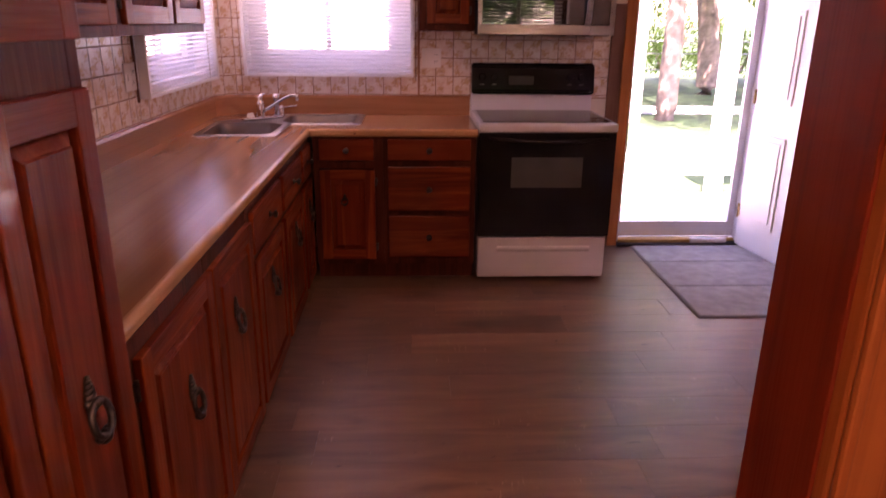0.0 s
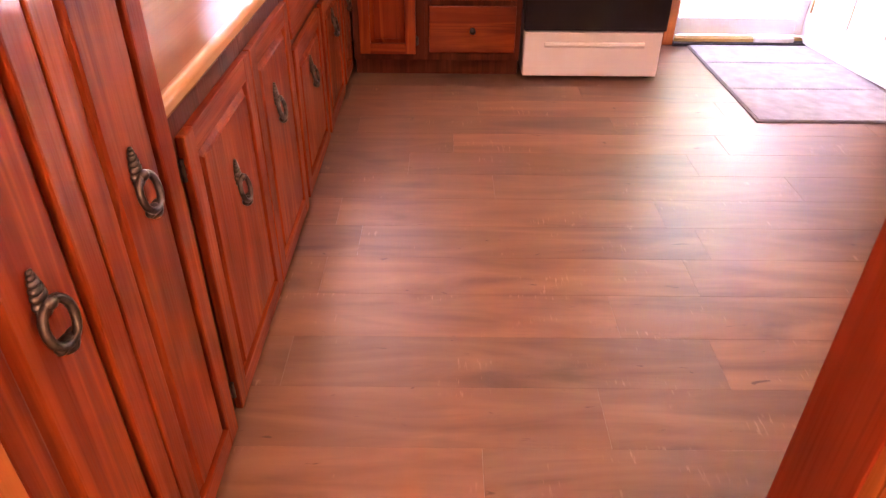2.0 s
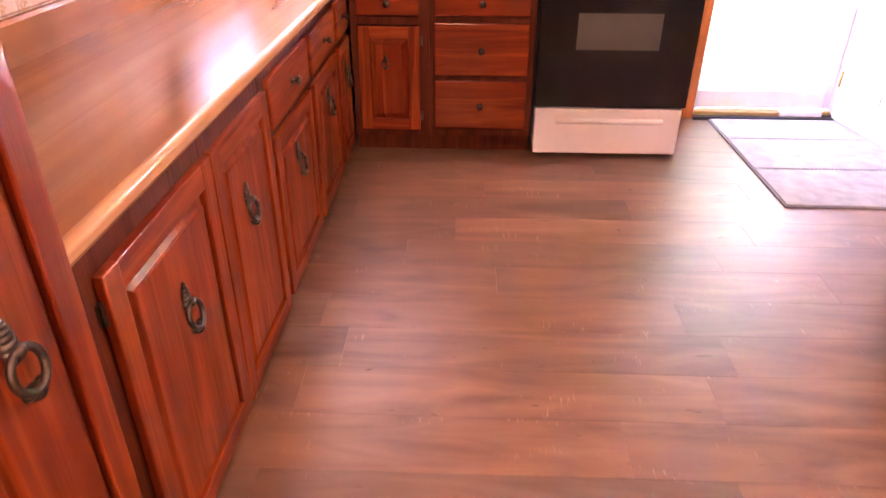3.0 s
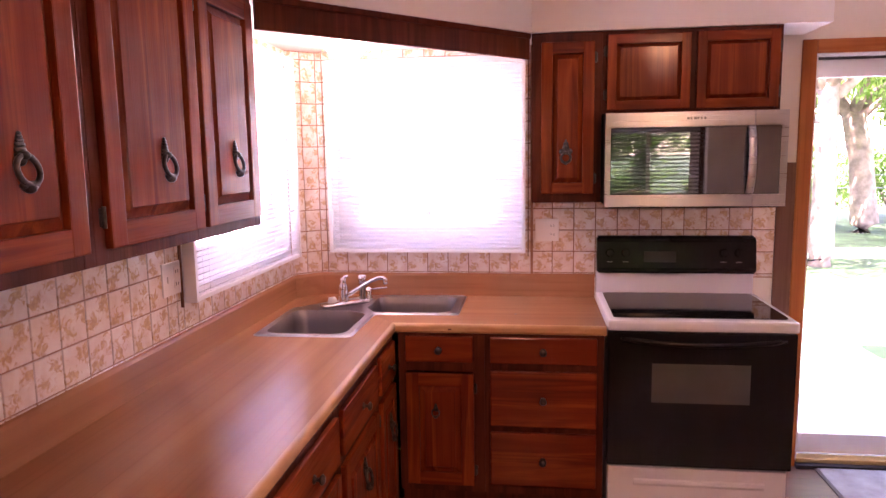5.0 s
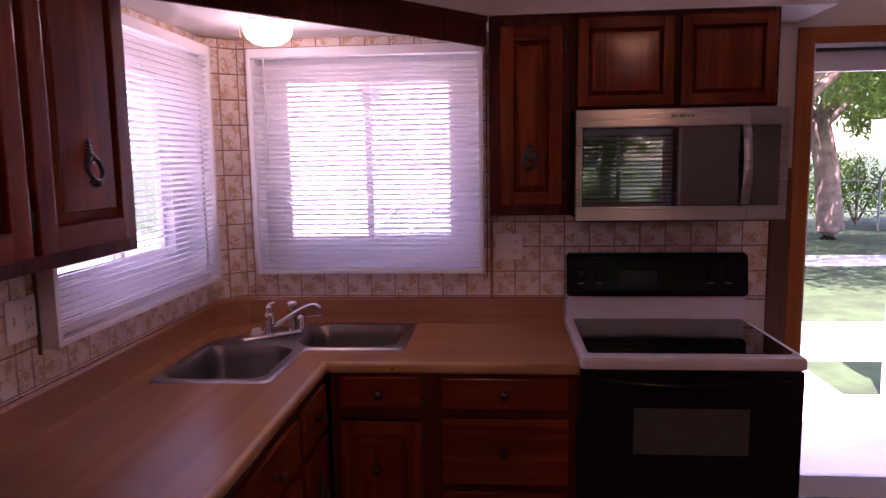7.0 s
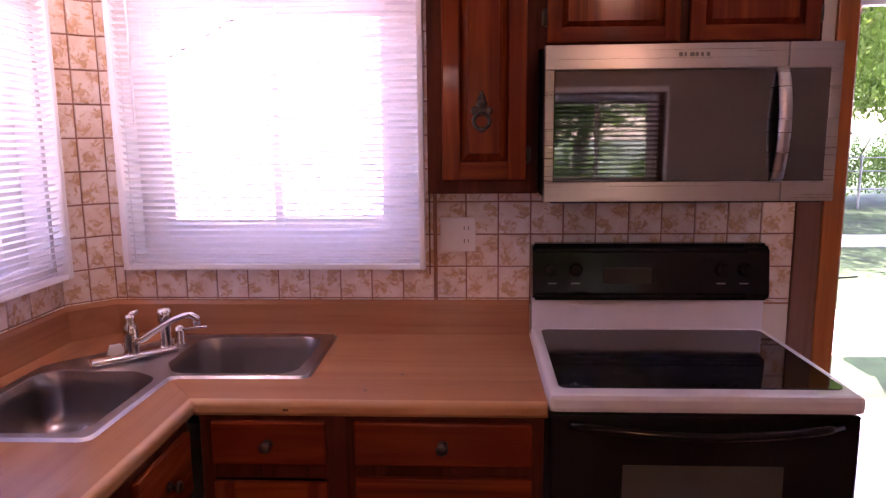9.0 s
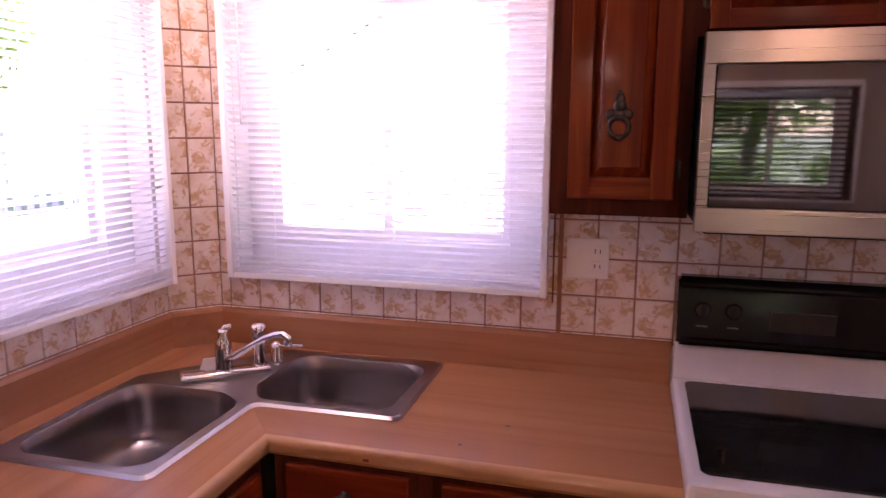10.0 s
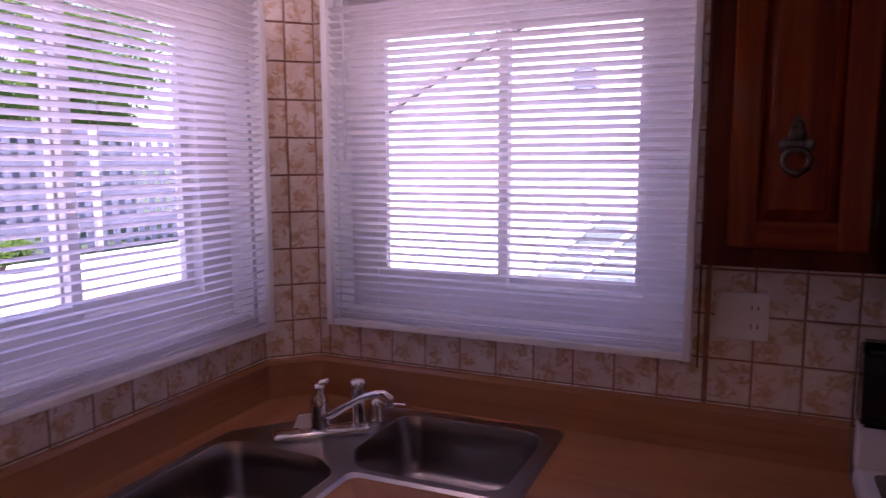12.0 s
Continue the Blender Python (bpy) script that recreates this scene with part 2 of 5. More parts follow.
GLASS = glass("window_glass")


def slat_material():
    m, n, l, b = material("blind_slat_vinyl")
    b.inputs["Roughness"].default_value = 0.5
    l.new(ramp(n, l, noise_fac(n, l, coords(n, l, (1, 1, 1)), 4, 2), [(0.3, (0.87, 0.84, 0.84)), (0.7, (0.92, 0.89, 0.89))]), b.inputs["Base Color"])
    t = n.new("ShaderNodeBsdfTranslucent")
    t.inputs[0].default_value = (0.95, 0.92, 0.92, 1)
    x = n.new("ShaderNodeMixShader")
    x.inputs[0].default_value = 0.66
    l.new(b.outputs[0], x.inputs[1])
    l.new(t.outputs[0], x.inputs[2])
    l.new(x.outputs[0], n["Material Output"].inputs[0])
    return m


SLAT = slat_material()


def glow(name, color, strength):
    m, n, l, b = material(name)
    b.inputs["Base Color"].default_value = (*color, 1)
    b.inputs["Emission Color"].default_value = (*color, 1)
    b.inputs["Emission Strength"].default_value = strength
    b.inputs["Roughness"].default_value = 0.3
    return m


DOME = glow("lit_opal_glass", (1.0, 0.86, 0.72), 1.4)
DOME2 = glow("lit_amber_glass", (1.0, 0.58, 0.28), 2.2)
GRASS = plain("grass", (0.030, 0.068, 0.022), 0.9, vary=0.5, scale=3, bumpy=0.8)
CONCRETE = plain("pale_concrete", (0.60, 0.58, 0.55), 0.9, vary=0.12, scale=2.5, bumpy=0.4)
STUCCO = plain("white_stucco", (0.78, 0.76, 0.74), 0.9, vary=0.04, scale=4, bumpy=0.3)
BRICKPINK = plain("pink_trim", (0.55, 0.36, 0.30), 0.9, vary=0.1)
BARK = plain("grey_bark", (0.24, 0.18, 0.14), 0.95, vary=0.4, scale=7, bumpy=1.0)
LEAF = plain("leaf_green", (0.07, 0.15, 0.03), 0.6, vary=0.6, scale=1.2, bumpy=0.0)
ln, ll = LEAF.node_tree.nodes, LEAF.node_tree.links
lt, lx = ln.new("ShaderNodeBsdfTranslucent"), ln.new("ShaderNodeMixShader")
lt.inputs[0].default_value, lx.inputs[0].default_value = (0.16, 0.32, 0.04, 1), 0.45
ll.new(ln["Principled BSDF"].outputs[0], lx.inputs[1])
ll.new(lt.outputs[0], lx.inputs[2])
ll.new(lx.outputs[0], ln["Material Output"].inputs[0])
ROOFING = plain("grey_shingle", (0.20, 0.19, 0.19), 0.95, vary=0.2, scale=8, bumpy=0.6)
SIDING = plain("grey_siding", (0.20, 0.22, 0.26), 0.8, vary=0.15)
BENCHWOOD = plain("green_grey_plank", (0.11, 0.16, 0.15), 0.7, vary=0.2)
WIRE = plain("galvanised_wire", (0.30, 0.31, 0.31), 0.5, 0.7)
TARP = plain("blue_cover", (0.06, 0.13, 0.20), 0.6)


# ---- mesh helpers ----
def box(bm, a, b, bev=0.0):
    x0, y0, z0 = a
    x1, y1, z1 = b
    m = Matrix.Translation(((x0 + x1) / 2, (y0 + y1) / 2, (z0 + z1) / 2)) @ Matrix.Diagonal((abs(x1 - x0), abs(y1 - y0), abs(z1 - z0), 1))
    vs = bmesh.ops.create_cube(bm, size=1, matrix=m)["verts"]
    if bev:
        es = list({e for v in vs for e in v.link_edges})
        bmesh.ops.bevel(bm, geom=es, offset=bev, segments=2, affect="EDGES", profile=0.6)


def boxes(*bs, bev=0.0):
    bm = bmesh.new()
    for a, b in bs:
        box(bm, a, b, bev)
    return bm


def part(name, bm, mat, parent=None, label="", smooth=False, kind="", category=""):
    me = bpy.data.meshes.new(name)
    if smooth:
        for f in bm.faces:
            f.smooth = True
    bm.to_mesh(me)
    bm.free()
    me.materials.append(mat)
    ob = new(name, me)
    ob.parent = parent
    return tagged(ob, label=label, kind=kind, category=category)


def thing(name, label, category, group="", m=None):
    ob = new(name)
    ob.empty_display_size = 0.05
    if m is not None:
        ob.matrix_basis = m
    return tagged(ob, label=label, category=category, group=group)


def lathe(bm, prof, m=None, seg=20):
    """prof: (radius, height) pairs, turned about z."""
    m = m or Matrix()
    rings = []
    for r, z in prof:
        rings.append([bm.verts.new(m @ Vector((r * math.cos(2 * math.pi * i / seg), r * math.sin(2 * math.pi * i / seg), z))) for i in range(seg)])
    for a, b in zip(rings, rings[1:]):
        for i in range(seg):
            bm.faces.new((a[i], a[(i + 1) % seg], b[(i + 1) % seg], b[i]))
    bm.faces.new(rings[0][::-1])
    bm.faces.new(rings[-1])


def tube(bm, pts, rad, seg=10):
    pts = [Vector(p) for p in pts]
    rings = []
    for i, p in enumerate(pts):
        d = (pts[min(i + 1, len(pts) - 1)] - pts[max(i - 1, 0)]).normalized()
        side = d.cross(Vector((0, 0, 1)))
        side = side.normalized() if side.length > 0.05 else Vector((1, 0, 0))
        up = side.cross(d)
        r = rad[i] if isinstance(rad, (list, tuple)) else rad
        rings.append([bm.verts.new(p + side * r * math.cos(2 * math.pi * k / seg) + up * r * math.sin(2 * math.pi * k / seg)) for k in range(seg)])
    for a, b in zip(rings, rings[1:]):
        for k in range(seg):
            bm.faces.new((a[k], a[(k + 1) % seg], b[(k + 1) % seg], b[k]))
    bm.faces.new(rings[0][::-1])
    bm.faces.new(rings[-1])


def torus(bm, c, major, minor, m, seg=20, sub=8):
    rings = []
    for i in range(seg):
        a = 2 * math.pi * i / seg
        rings.append([bm.verts.new(m @ (Vector(c) + Vector(((major + minor * math.cos(2 * math.pi * k / sub)) * math.cos(a), minor * math.sin(2 * math.pi * k / sub), (major + minor * math.cos(2 * math.pi * k / sub)) * math.sin(a))))) for k in range(sub)])
    for i in range(seg):
        a, b = rings[i], rings[(i + 1) % seg]
        for k in range(sub):
            bm.faces.new((a[k], b[k], b[(k + 1) % sub], a[(k + 1) % sub]))


def prism(bm, poly, z0, z1):
    lo = [bm.verts.new((x, y, z0)) for x, y in poly]
    hi = [bm.verts.new((x, y, z1)) for x, y in poly]
    bm.faces.new(lo[::-1])
    bm.faces.new(hi)
    for i in range(len(poly)):
        j = (i + 1) % len(poly)
        bm.faces.new((lo[i], lo[j], hi[j], hi[i]))


# ---- walls, floor and ceiling ----
WALL_H = 2.44
HALL_Y = -2.6


def wall(name, axis, p0, p1, s0, s1, z0, z1, holes, mat):
    """A wall square to an axis, cut into blocks round its openings (s0, s1, z0, z1)."""
    bm = bmesh.new()
    ss = sorted({s0, s1, *[h[0] for h in holes], *[h[1] for h in holes]})
    zs = sorted({z0, z1, *[h[2] for h in holes], *[h[3] for h in holes]})
    for a, b in zip(ss, ss[1:]):
        for c, d in zip(zs, zs[1:]):
            if any(h[0] <= a and b <= h[1] and h[2] <= c and d <= h[3] for h in holes):
                continue
            box(bm, (p0, a, c) if axis == "x" else (a, p0, c), (p1, b, d) if axis == "x" else (b, p1, d))
    bmesh.ops.remove_doubles(bm, verts=bm.verts, dist=1e-5)
    seen = collections.defaultdict(list)
    for f in bm.faces:
        seen[tuple(round(c, 4) for c in f.calc_center_median())].append(f)
    bmesh.ops.delete(bm, geom=[f for fs in seen.values() if len(fs) > 1 for f in fs], context="FACES")
    return part(name, bm, mat, kind="structure")


NW = (0.205, 1.205, 1.135, 2.075)
WW = (2.745, 3.825, 1.135, 2.075)
SW = (1.87, 2.75, 1.165, 1.85)
DOORWAY = (2.59, 3.43, 0.0, 2.07)
wall_north = wall("wall_north", "y", 4.0, 4.14, -0.14, 4.44, 0, WALL_H, [NW, DOORWAY], PAINT)
wall_west = wall("wall_west", "x", -0.14, 0.0, HALL_Y, 4.0, 0, WALL_H, [WW], PAINT)
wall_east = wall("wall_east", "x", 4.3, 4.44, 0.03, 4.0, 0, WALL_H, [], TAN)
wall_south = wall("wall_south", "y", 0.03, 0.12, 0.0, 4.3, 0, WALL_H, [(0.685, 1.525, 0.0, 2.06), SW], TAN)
wall_hall_east = wall("wall_hall_east", "x", 1.68, 1.80, HALL_Y, 0.03, 0, WALL_H, [], PAINT)
wall_hall_south = wall("wall_hall_south", "y", HALL_Y - 0.12, HALL_Y, -0.14, 1.92, 0, WALL_H, [], PAINT)
ceiling = part("ceiling", boxes(((-0.14, 0, WALL_H), (4.44, 4.14, WALL_H + 0.1)), ((-0.14, HALL_Y - 0.12, WALL_H), (1.92, 0, WALL_H + 0.1))), CEIL, kind="structure")
floor = part("floor", boxes(((0, 0, -0.05), (4.3, 4.0, -0.008)), ((0, HALL_Y, -0.05), (1.68, 0, -0.008))), SUBFLOOR, kind="structure")
CH = 0.125
bm = bmesh.new()
prism(bm, [(0.0, 4.0 - CH), (CH, 4.0), (0.0, 4.0)], 0.9, 2.149)
corner_wall = part("wall_corner", bm, GROUT, kind="structure", label="chamfered tiled corner of the kitchen wall")
backing = part("tile_grout", boxes(((CH, 3.997, 0.98), (2.44, 4.0, 1.135)), ((CH, 3.997, 1.135), (0.205, 4.0, 2.148)), ((1.205, 3.997, 1.135), (1.26, 4.0, 2.148)),
    ((0.205, 3.997, 2.075), (1.205, 4.0, 2.148)), ((1.26, 3.997, 1.135), (2.44, 4.0, 1.43)), ((0, 0.79, 0.98), (0.003, 2.745, 1.40)), ((0, 2.745, 0.98), (0.003, 3.825, 1.135)), ((0, 3.825, 0.98), (0.003, 3.875, 2.148)),
    ((0, 2.68, 1.40), (0.003, 2.745, 2.148)), ((0, 2.745, 2.075), (0.003, 3.825, 2.148))), GROUT, kind="structure")
SOFFIT_Z = 2.152
bm = bmesh.new()
prism(bm, [(0, 0.12), (0.66, 0.12), (0.66, 0.79), (0.335, 0.79), (0.335, 2.685), (1.25, 3.668), (2.53, 3.668), (2.53, 4.0), (0, 4.0)], SOFFIT_Z, WALL_H)
soffit = part("soffit", bm, CEIL, kind="structure", label="cream painted soffit above the wall cabinets")
roof = part("roof", boxes(((-0.75, -0.75, WALL_H + 0.12), (5.0, 4.25, WALL_H + 0.24)), ((-0.75, HALL_Y - 0.8, WALL_H + 0.12), (2.6, -0.75, WALL_H + 0.24))), ROOFING, kind="structure")

# ---- the outer door, its casing and the storm door ----
DX0, DX1 = 2.59, 3.43
door_1 = thing("door_1", "white panelled entry door standing open beside a glazed storm door", "door", m=pose(3.43, 3.99, 0, 0, 0, -82))
bm = boxes(((0.0, -0.022, 0.015), (0.82, 0.022, 2.04)), bev=0.002)
part("door_leaf", bm, DOORWHITE, door_1)
for z0, z1 in ((0.20, 0.78), (0.98, 1.52), (1.64, 1.90)):
    for x0 in (0.11, 0.46):
        bm = boxes(((x0, 0.0225, z0), (x0 + 0.25, 0.030, z1)), bev=0.006)
        box(bm, (x0 + 0.035, 0.030, z0 + 0.035), (x0 + 0.215, 0.036, z1 - 0.035), 0.004)
        part("door_panel", bm, DOORWHITE, door_1)
        part("door_panel", boxes(((x0, -0.030, z0), (x0 + 0.25, -0.0225, z1)), ((x0 + 0.035, -0.036, z0 + 0.035), (x0 + 0.215, -0.030, z1 - 0.035)), bev=0.004), DOORWHITE, door_1)
for z in (0.25, 1.0, 1.8):
    bm = bmesh.new()
    tube(bm, [(0.0, -0.028, z - 0.045), (0.0, -0.028, z + 0.045)], 0.007)
    part("hinge", bm, BRASS, door_1)
bm = bmesh.new()
lathe(bm, [(0.03, 0.0), (0.03, 0.008), (0.012, 0.014), (0.012, 0.04), (0.027, 0.05), (0.027, 0.07), (0.01, 0.078)], pose(0.76, 0.022, 0.98, -90))
part("door_knob", bm, BRASS, door_1, smooth=True)

casing = tagged(new("door_casing"), label="orange pine casing round the outer doorway", kind="structure")
part("casing_side", boxes(((2.525, 3.982, 0.0), (2.590, 4.0, 2.127)), bev=0.004), CASING, casing)
part("casing_side", boxes(((3.43, 3.982, 0.0), (3.495, 4.0, 2.127)), bev=0.004), CASING, casing)
part("casing_head", boxes(((2.591, 3.982, 2.062), (3.429, 4.0, 2.127)), bev=0.004), CASING_H, casing)
part("side_panel", boxes(((2.442, 3.985, 0.0), (2.523, 4.0, 1.55))), PLY, casing, "reddish brown plywood strip")
part("door_jamb", boxes(((2.59, 4.001, 0.03), (2.602, 4.13, 2.07))), ALU, casing)
part("door_jamb", boxes(((3.418, 4.001, 0.03), (3.43, 4.13, 2.07))), ALU, casing)
part("door_head", boxes(((2.602, 4.001, 2.058), (3.418, 4.13, 2.07))), ALU, casing)
threshold = tagged(new("threshold"), label="worn brass and aluminium door threshold", kind="structure")
bm = bmesh.new()
prism(bm, [(2.59, 3.955), (3.43, 3.955), (3.43, 4.14), (2.59, 4.14)], 0.0, 0.02)
part("sill_plate", bm, DARK, threshold)
part("brass_strip", boxes(((2.60, 3.99, 0.02), (3.10, 4.055, 0.042)), bev=0.004), BRASS, threshold)
part("brass_strip", boxes(((3.10, 4.02, 0.02), (3.42, 4.055, 0.038)), bev=0.004), BRASS, threshold)
part("draught_strip", boxes(((3.10, 3.98, 0.02), (3.35, 4.015, 0.050)), bev=0.006), ALU, threshold)
storm = thing("storm_door", "white aluminium storm door with a full clear glass pane", "door")
part("stile", boxes(((2.603, 4.06, 0.045), (2.625, 4.09, 2.055)), bev=0.002), ALU, storm)
part("stile", boxes(((3.372, 4.06, 0.045), (3.417, 4.09, 2.055)), bev=0.002), ALU, storm)
part("top_rail", boxes(((2.625, 4.06, 1.955), (3.372, 4.09, 2.055)), bev=0.002), ALU, storm)
part("bottom_rail", boxes(((2.625, 4.06, 0.100), (3.372, 4.09, 0.150)), bev=0.002), ALU, storm)
part("kick_plate", boxes(((2.625, 4.064, 0.045), (3.372, 4.086, 0.0995)), bev=0.002), ALU, storm)
p = part("pane", boxes(((2.625, 4.072, 0.150), (3.372, 4.076, 1.955))), GLASS, storm)
p.visible_shadow = False
bm = bmesh.new()
tube(bm, [(2.613, 4.056, 1.06), (2.616, 4.035, 1.062), (2.680, 4.03, 1.068)], 0.003)
part("lever", bm, DARK, storm)
bm = bmesh.new()
tube(bm, [(2.61, 4.045, 2.043), (3.40, 4.045, 2.043)], 0.007)
part("closer_tube", bm, DARK, storm)

# ---- cased doorway between hall and kitchen ----
dway = tagged(new("doorway_trim"), label="stained pine jambs and casing of the inner doorway", kind="structure")
part("jamb", boxes(((0.685, 0.026, 0.0), (0.70, 0.128, 2.045)), bev=0.002), CASING, dway)
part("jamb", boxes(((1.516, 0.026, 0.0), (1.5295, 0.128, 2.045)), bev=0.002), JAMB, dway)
part("jamb_head", boxes(((0.685, 0.026, 2.0455), (1.5295, 0.128, 2.06)), bev=0.002), CASING_H, dway)
part("casing_side", boxes(((0.628, 0.010, 0.0), (0.697, 0.0295, 2.12)), bev=0.004), CASING, dway)
part("casing_side", boxes(((1.519, 0.010, 0.0), (1.596, 0.0295, 2.12)), bev=0.004), CASING, dway)
part("casing_bead", boxes(((1.520, 0.002, 0.0), (1.530, 0.0095, 2.05)), bev=0.003), CASING, dway)
part("casing_head", boxes(((0.698, 0.010, 2.052), (1.518, 0.0295, 2.12)), bev=0.004), CASING_H, dway)
part("casing_side", boxes(((1.5305, 0.1205, 0.0), (1.600, 0.136, 2.12)), bev=0.004), CASING, dway)
part("casing_head", boxes(((0.70, 0.1205, 2.062), (1.530, 0.136, 2.12)), bev=0.004), CASING_H, dway)


# ---- windows and blinds ----
def window(name, m, w, z0, z1, label, cas, frame_w, cmat=None):
    """Sliding window in its wall: local x along the wall, y outwards."""
    win = tagged(new(name), label=label, kind="structure")
    win.matrix_basis = m
    fl, fr, fb, ft = frame_w
    part("window_frame", boxes(((0, 0.065, z0), (fl, 0.13, z1)), ((w - fr, 0.065, z0), (w, 0.13, z1)), ((fl, 0.065, z0), (w - fr, 0.13, z0 + fb)), ((fl, 0.065, z1 - ft), (w - fr, 0.13, z1)), bev=0.003), VINYL, win)
    e = 0.004
    part("reveal", boxes(((0, 0.0, z0), (e, 0.0645, z1)), ((w - e, 0.0, z0), (w, 0.0645, z1)), ((e, 0.0, z1 - e), (w - e, 0.0645, z1))), VINYL, win, "white painted window reveal")
    part("window_sill", boxes(((e, 0.0, z0), (w - e, 0.0645, z0 + 0.012)), bev=0.002), VINYL, win)
    l, r, b, t = cas
    part("casing", boxes(((-l, -0.0125, z0 - b), (0.004, -0.0005, z1 + t)), ((w - 0.004, -0.0125, z0 - b), (w + r, -0.0005, z1 + t)), ((0.004, -0.0120, z0 - b), (w - 0.004, -0.0005, z0 + 0.003)), ((0.004, -0.0120, z1 - 0.003), (w - 0.004, -0.0005, z1 + t)), bev=0.001), cmat or VINYL, win)
    mid = (fl + w - fr) / 2
    for k, (a, b, y) in enumerate(((fl, mid + 0.018, 0.07), (mid - 0.018, w - fr, 0.098))):
        s = 0.03
        part("sash", boxes(((a, y, z0 + fb), (a + s, y + 0.025, z1 - ft)), ((b - s, y, z0 + fb), (b, y + 0.025, z1 - ft)), ((a + s, y, z0 + fb), (b - s, y + 0.025, z0 + fb + s)), ((a + s, y, z1 - ft - s), (b - s, y + 0.025, z1 - ft)), bev=0.002), VINYL, win)
        g = part("pane", boxes(((a + s, y + 0.010, z0 + fb + s), (b - s, y + 0.014, z1 - ft - s))), GLASS, win)
        g.visible_shadow = False
    return win


def blind(m, w, z0, z1, label, wand=True, tilt=-26, pitch=0.0215, mat=None):
    """Mini blind hung in front of a window: local x along the wall, y into the room is negative."""
    b = thing("window_blind", label, "window blind", group="window blinds", m=m)
    part("headrail", boxes(((0, -0.05, z1 - 0.038), (w, -0.012, z1)), bev=0.003), VINYL, b)
    part("side_channel", boxes(((-0.006, -0.047, z0), (0.013, -0.001, z1 - 0.039)), bev=0.002), VINYL, b)
    part("side_channel", boxes(((w - 0.013, -0.047, z0), (w + 0.006, -0.001, z1 - 0.039)), bev=0.002), VINYL, b)
    part("bottom_rail", boxes(((0.014, -0.043, z0), (w - 0.014, -0.018, z0 + 0.018)), bev=0.003), VINYL, b)
    n = int((z1 - 0.05 - z0 - 0.02) / pitch)
    bm = bmesh.new()
    for x0, x1 in ((0.014, w - 0.014),):
        rows = []
        for k in range(5):
            u = (k / 4 - 0.5) * 0.025
            rise = 0.0022 * (1 - (k / 2 - 1) ** 2)
            rows.append([bm.verts.new((x, u, rise)) for x in (x0, x1)])
        top = [[bm.verts.new(v.co + Vector((0, 0, 0.0007))) for v in r] for r in rows]
        for a, c in zip(rows, rows[1:]):
            bm.faces.new((a[0], c[0], c[1], a[1]))
        for a, c in zip(top, top[1:]):
            bm.faces.new((a[0], a[1], c[1], c[0]))
        bm.faces.new((rows[0][0], rows[0][1], top[0][1], top[0][0]))
        bm.faces.new((rows[-1][1], rows[-1][0], top[-1][0], top[-1][1]))
    first = part("slat", bm, mat or SLAT, b, smooth=True)
    for k in range(n):
        o = first if k == 0 else new("slat", first.data)
        o.parent = b
        o.location = (0, -0.030, z0 + 0.028 + pitch * k)
        o.rotation_euler = (radians(tilt), 0, 0)
    for x in (0.11, w * 0.5, w - 0.11):
        for y in (-0.0425, -0.0175):
            bm = bmesh.new()
            tube(bm, [(x, y, z0 + 0.01), (x, y, z1 - 0.03)], 0.0006, 5)
            part("ladder_cord", bm, VINYL, b)
    if wand:
        bm = bmesh.new()
        tube(bm, [(0.075, -0.056, z1 - 0.03), (0.078, -0.06, z1 - 0.50)], 0.0035, 7)
        part("tilt_wand", bm, ALU, b)
    return b


window("window_1", pose(NW[0], 4.0, 0), NW[1] - NW[0], NW[2], NW[3], "white vinyl sliding window above the sink", (0.013, 0.011, 0.024, 0.02), (0.09, 0.115, 0.10, 0.085))
window("window_2", pose(0.0, WW[0], 0, 0, 0, 90), WW[1] - WW[0], WW[2], WW[3], "white vinyl sliding window beside the sink corner", (0.022, 0.015, 0.034, 0.02), (0.16, 0.12, 0.10, 0.085))
window("window_3", pose(SW[1], 0.12, 0, 0, 0, 180), SW[1] - SW[0], SW[2], SW[3], "white vinyl sliding window onto the garden", (0.06, 0.06, 0.03, 0.04), (0.04, 0.04, 0.04, 0.04), FRAME_V)
blind(pose(0.197, 3.980, 0), 1.016, 1.11, 2.098, "white mini blind, slats half open, over the sink window")
blind(pose(0.019, 2.72, 0, 0, 0, 90), 1.122, 1.10, 2.098, "white mini blind, slats half open, over the side window")
blind(pose(2.80, 0.136, 0, 0, 0, 180), 0.98, 1.13, 1.90, "slatted blind over the garden window, backlit shade in its dark brown colour", wand=False, tilt=-40, pitch=0.035, mat=BACKLITSLAT)


part("edge_strip", boxes(((1.2300, 3.982, 1.085), (1.2345, 4.0 - 0.009, 2.148)), bev=0.001), PLY, tagged(new("trim_1"), label="thin dark wooden strip beside the blind", kind="structure"))
part("edge_strip", boxes(((0.009, 2.702, 1.085), (0.020, 2.707, 2.148)), bev=0.001), PLY, tagged(new("trim_2"), label="thin dark wooden strip beside the blind", kind="structure"))

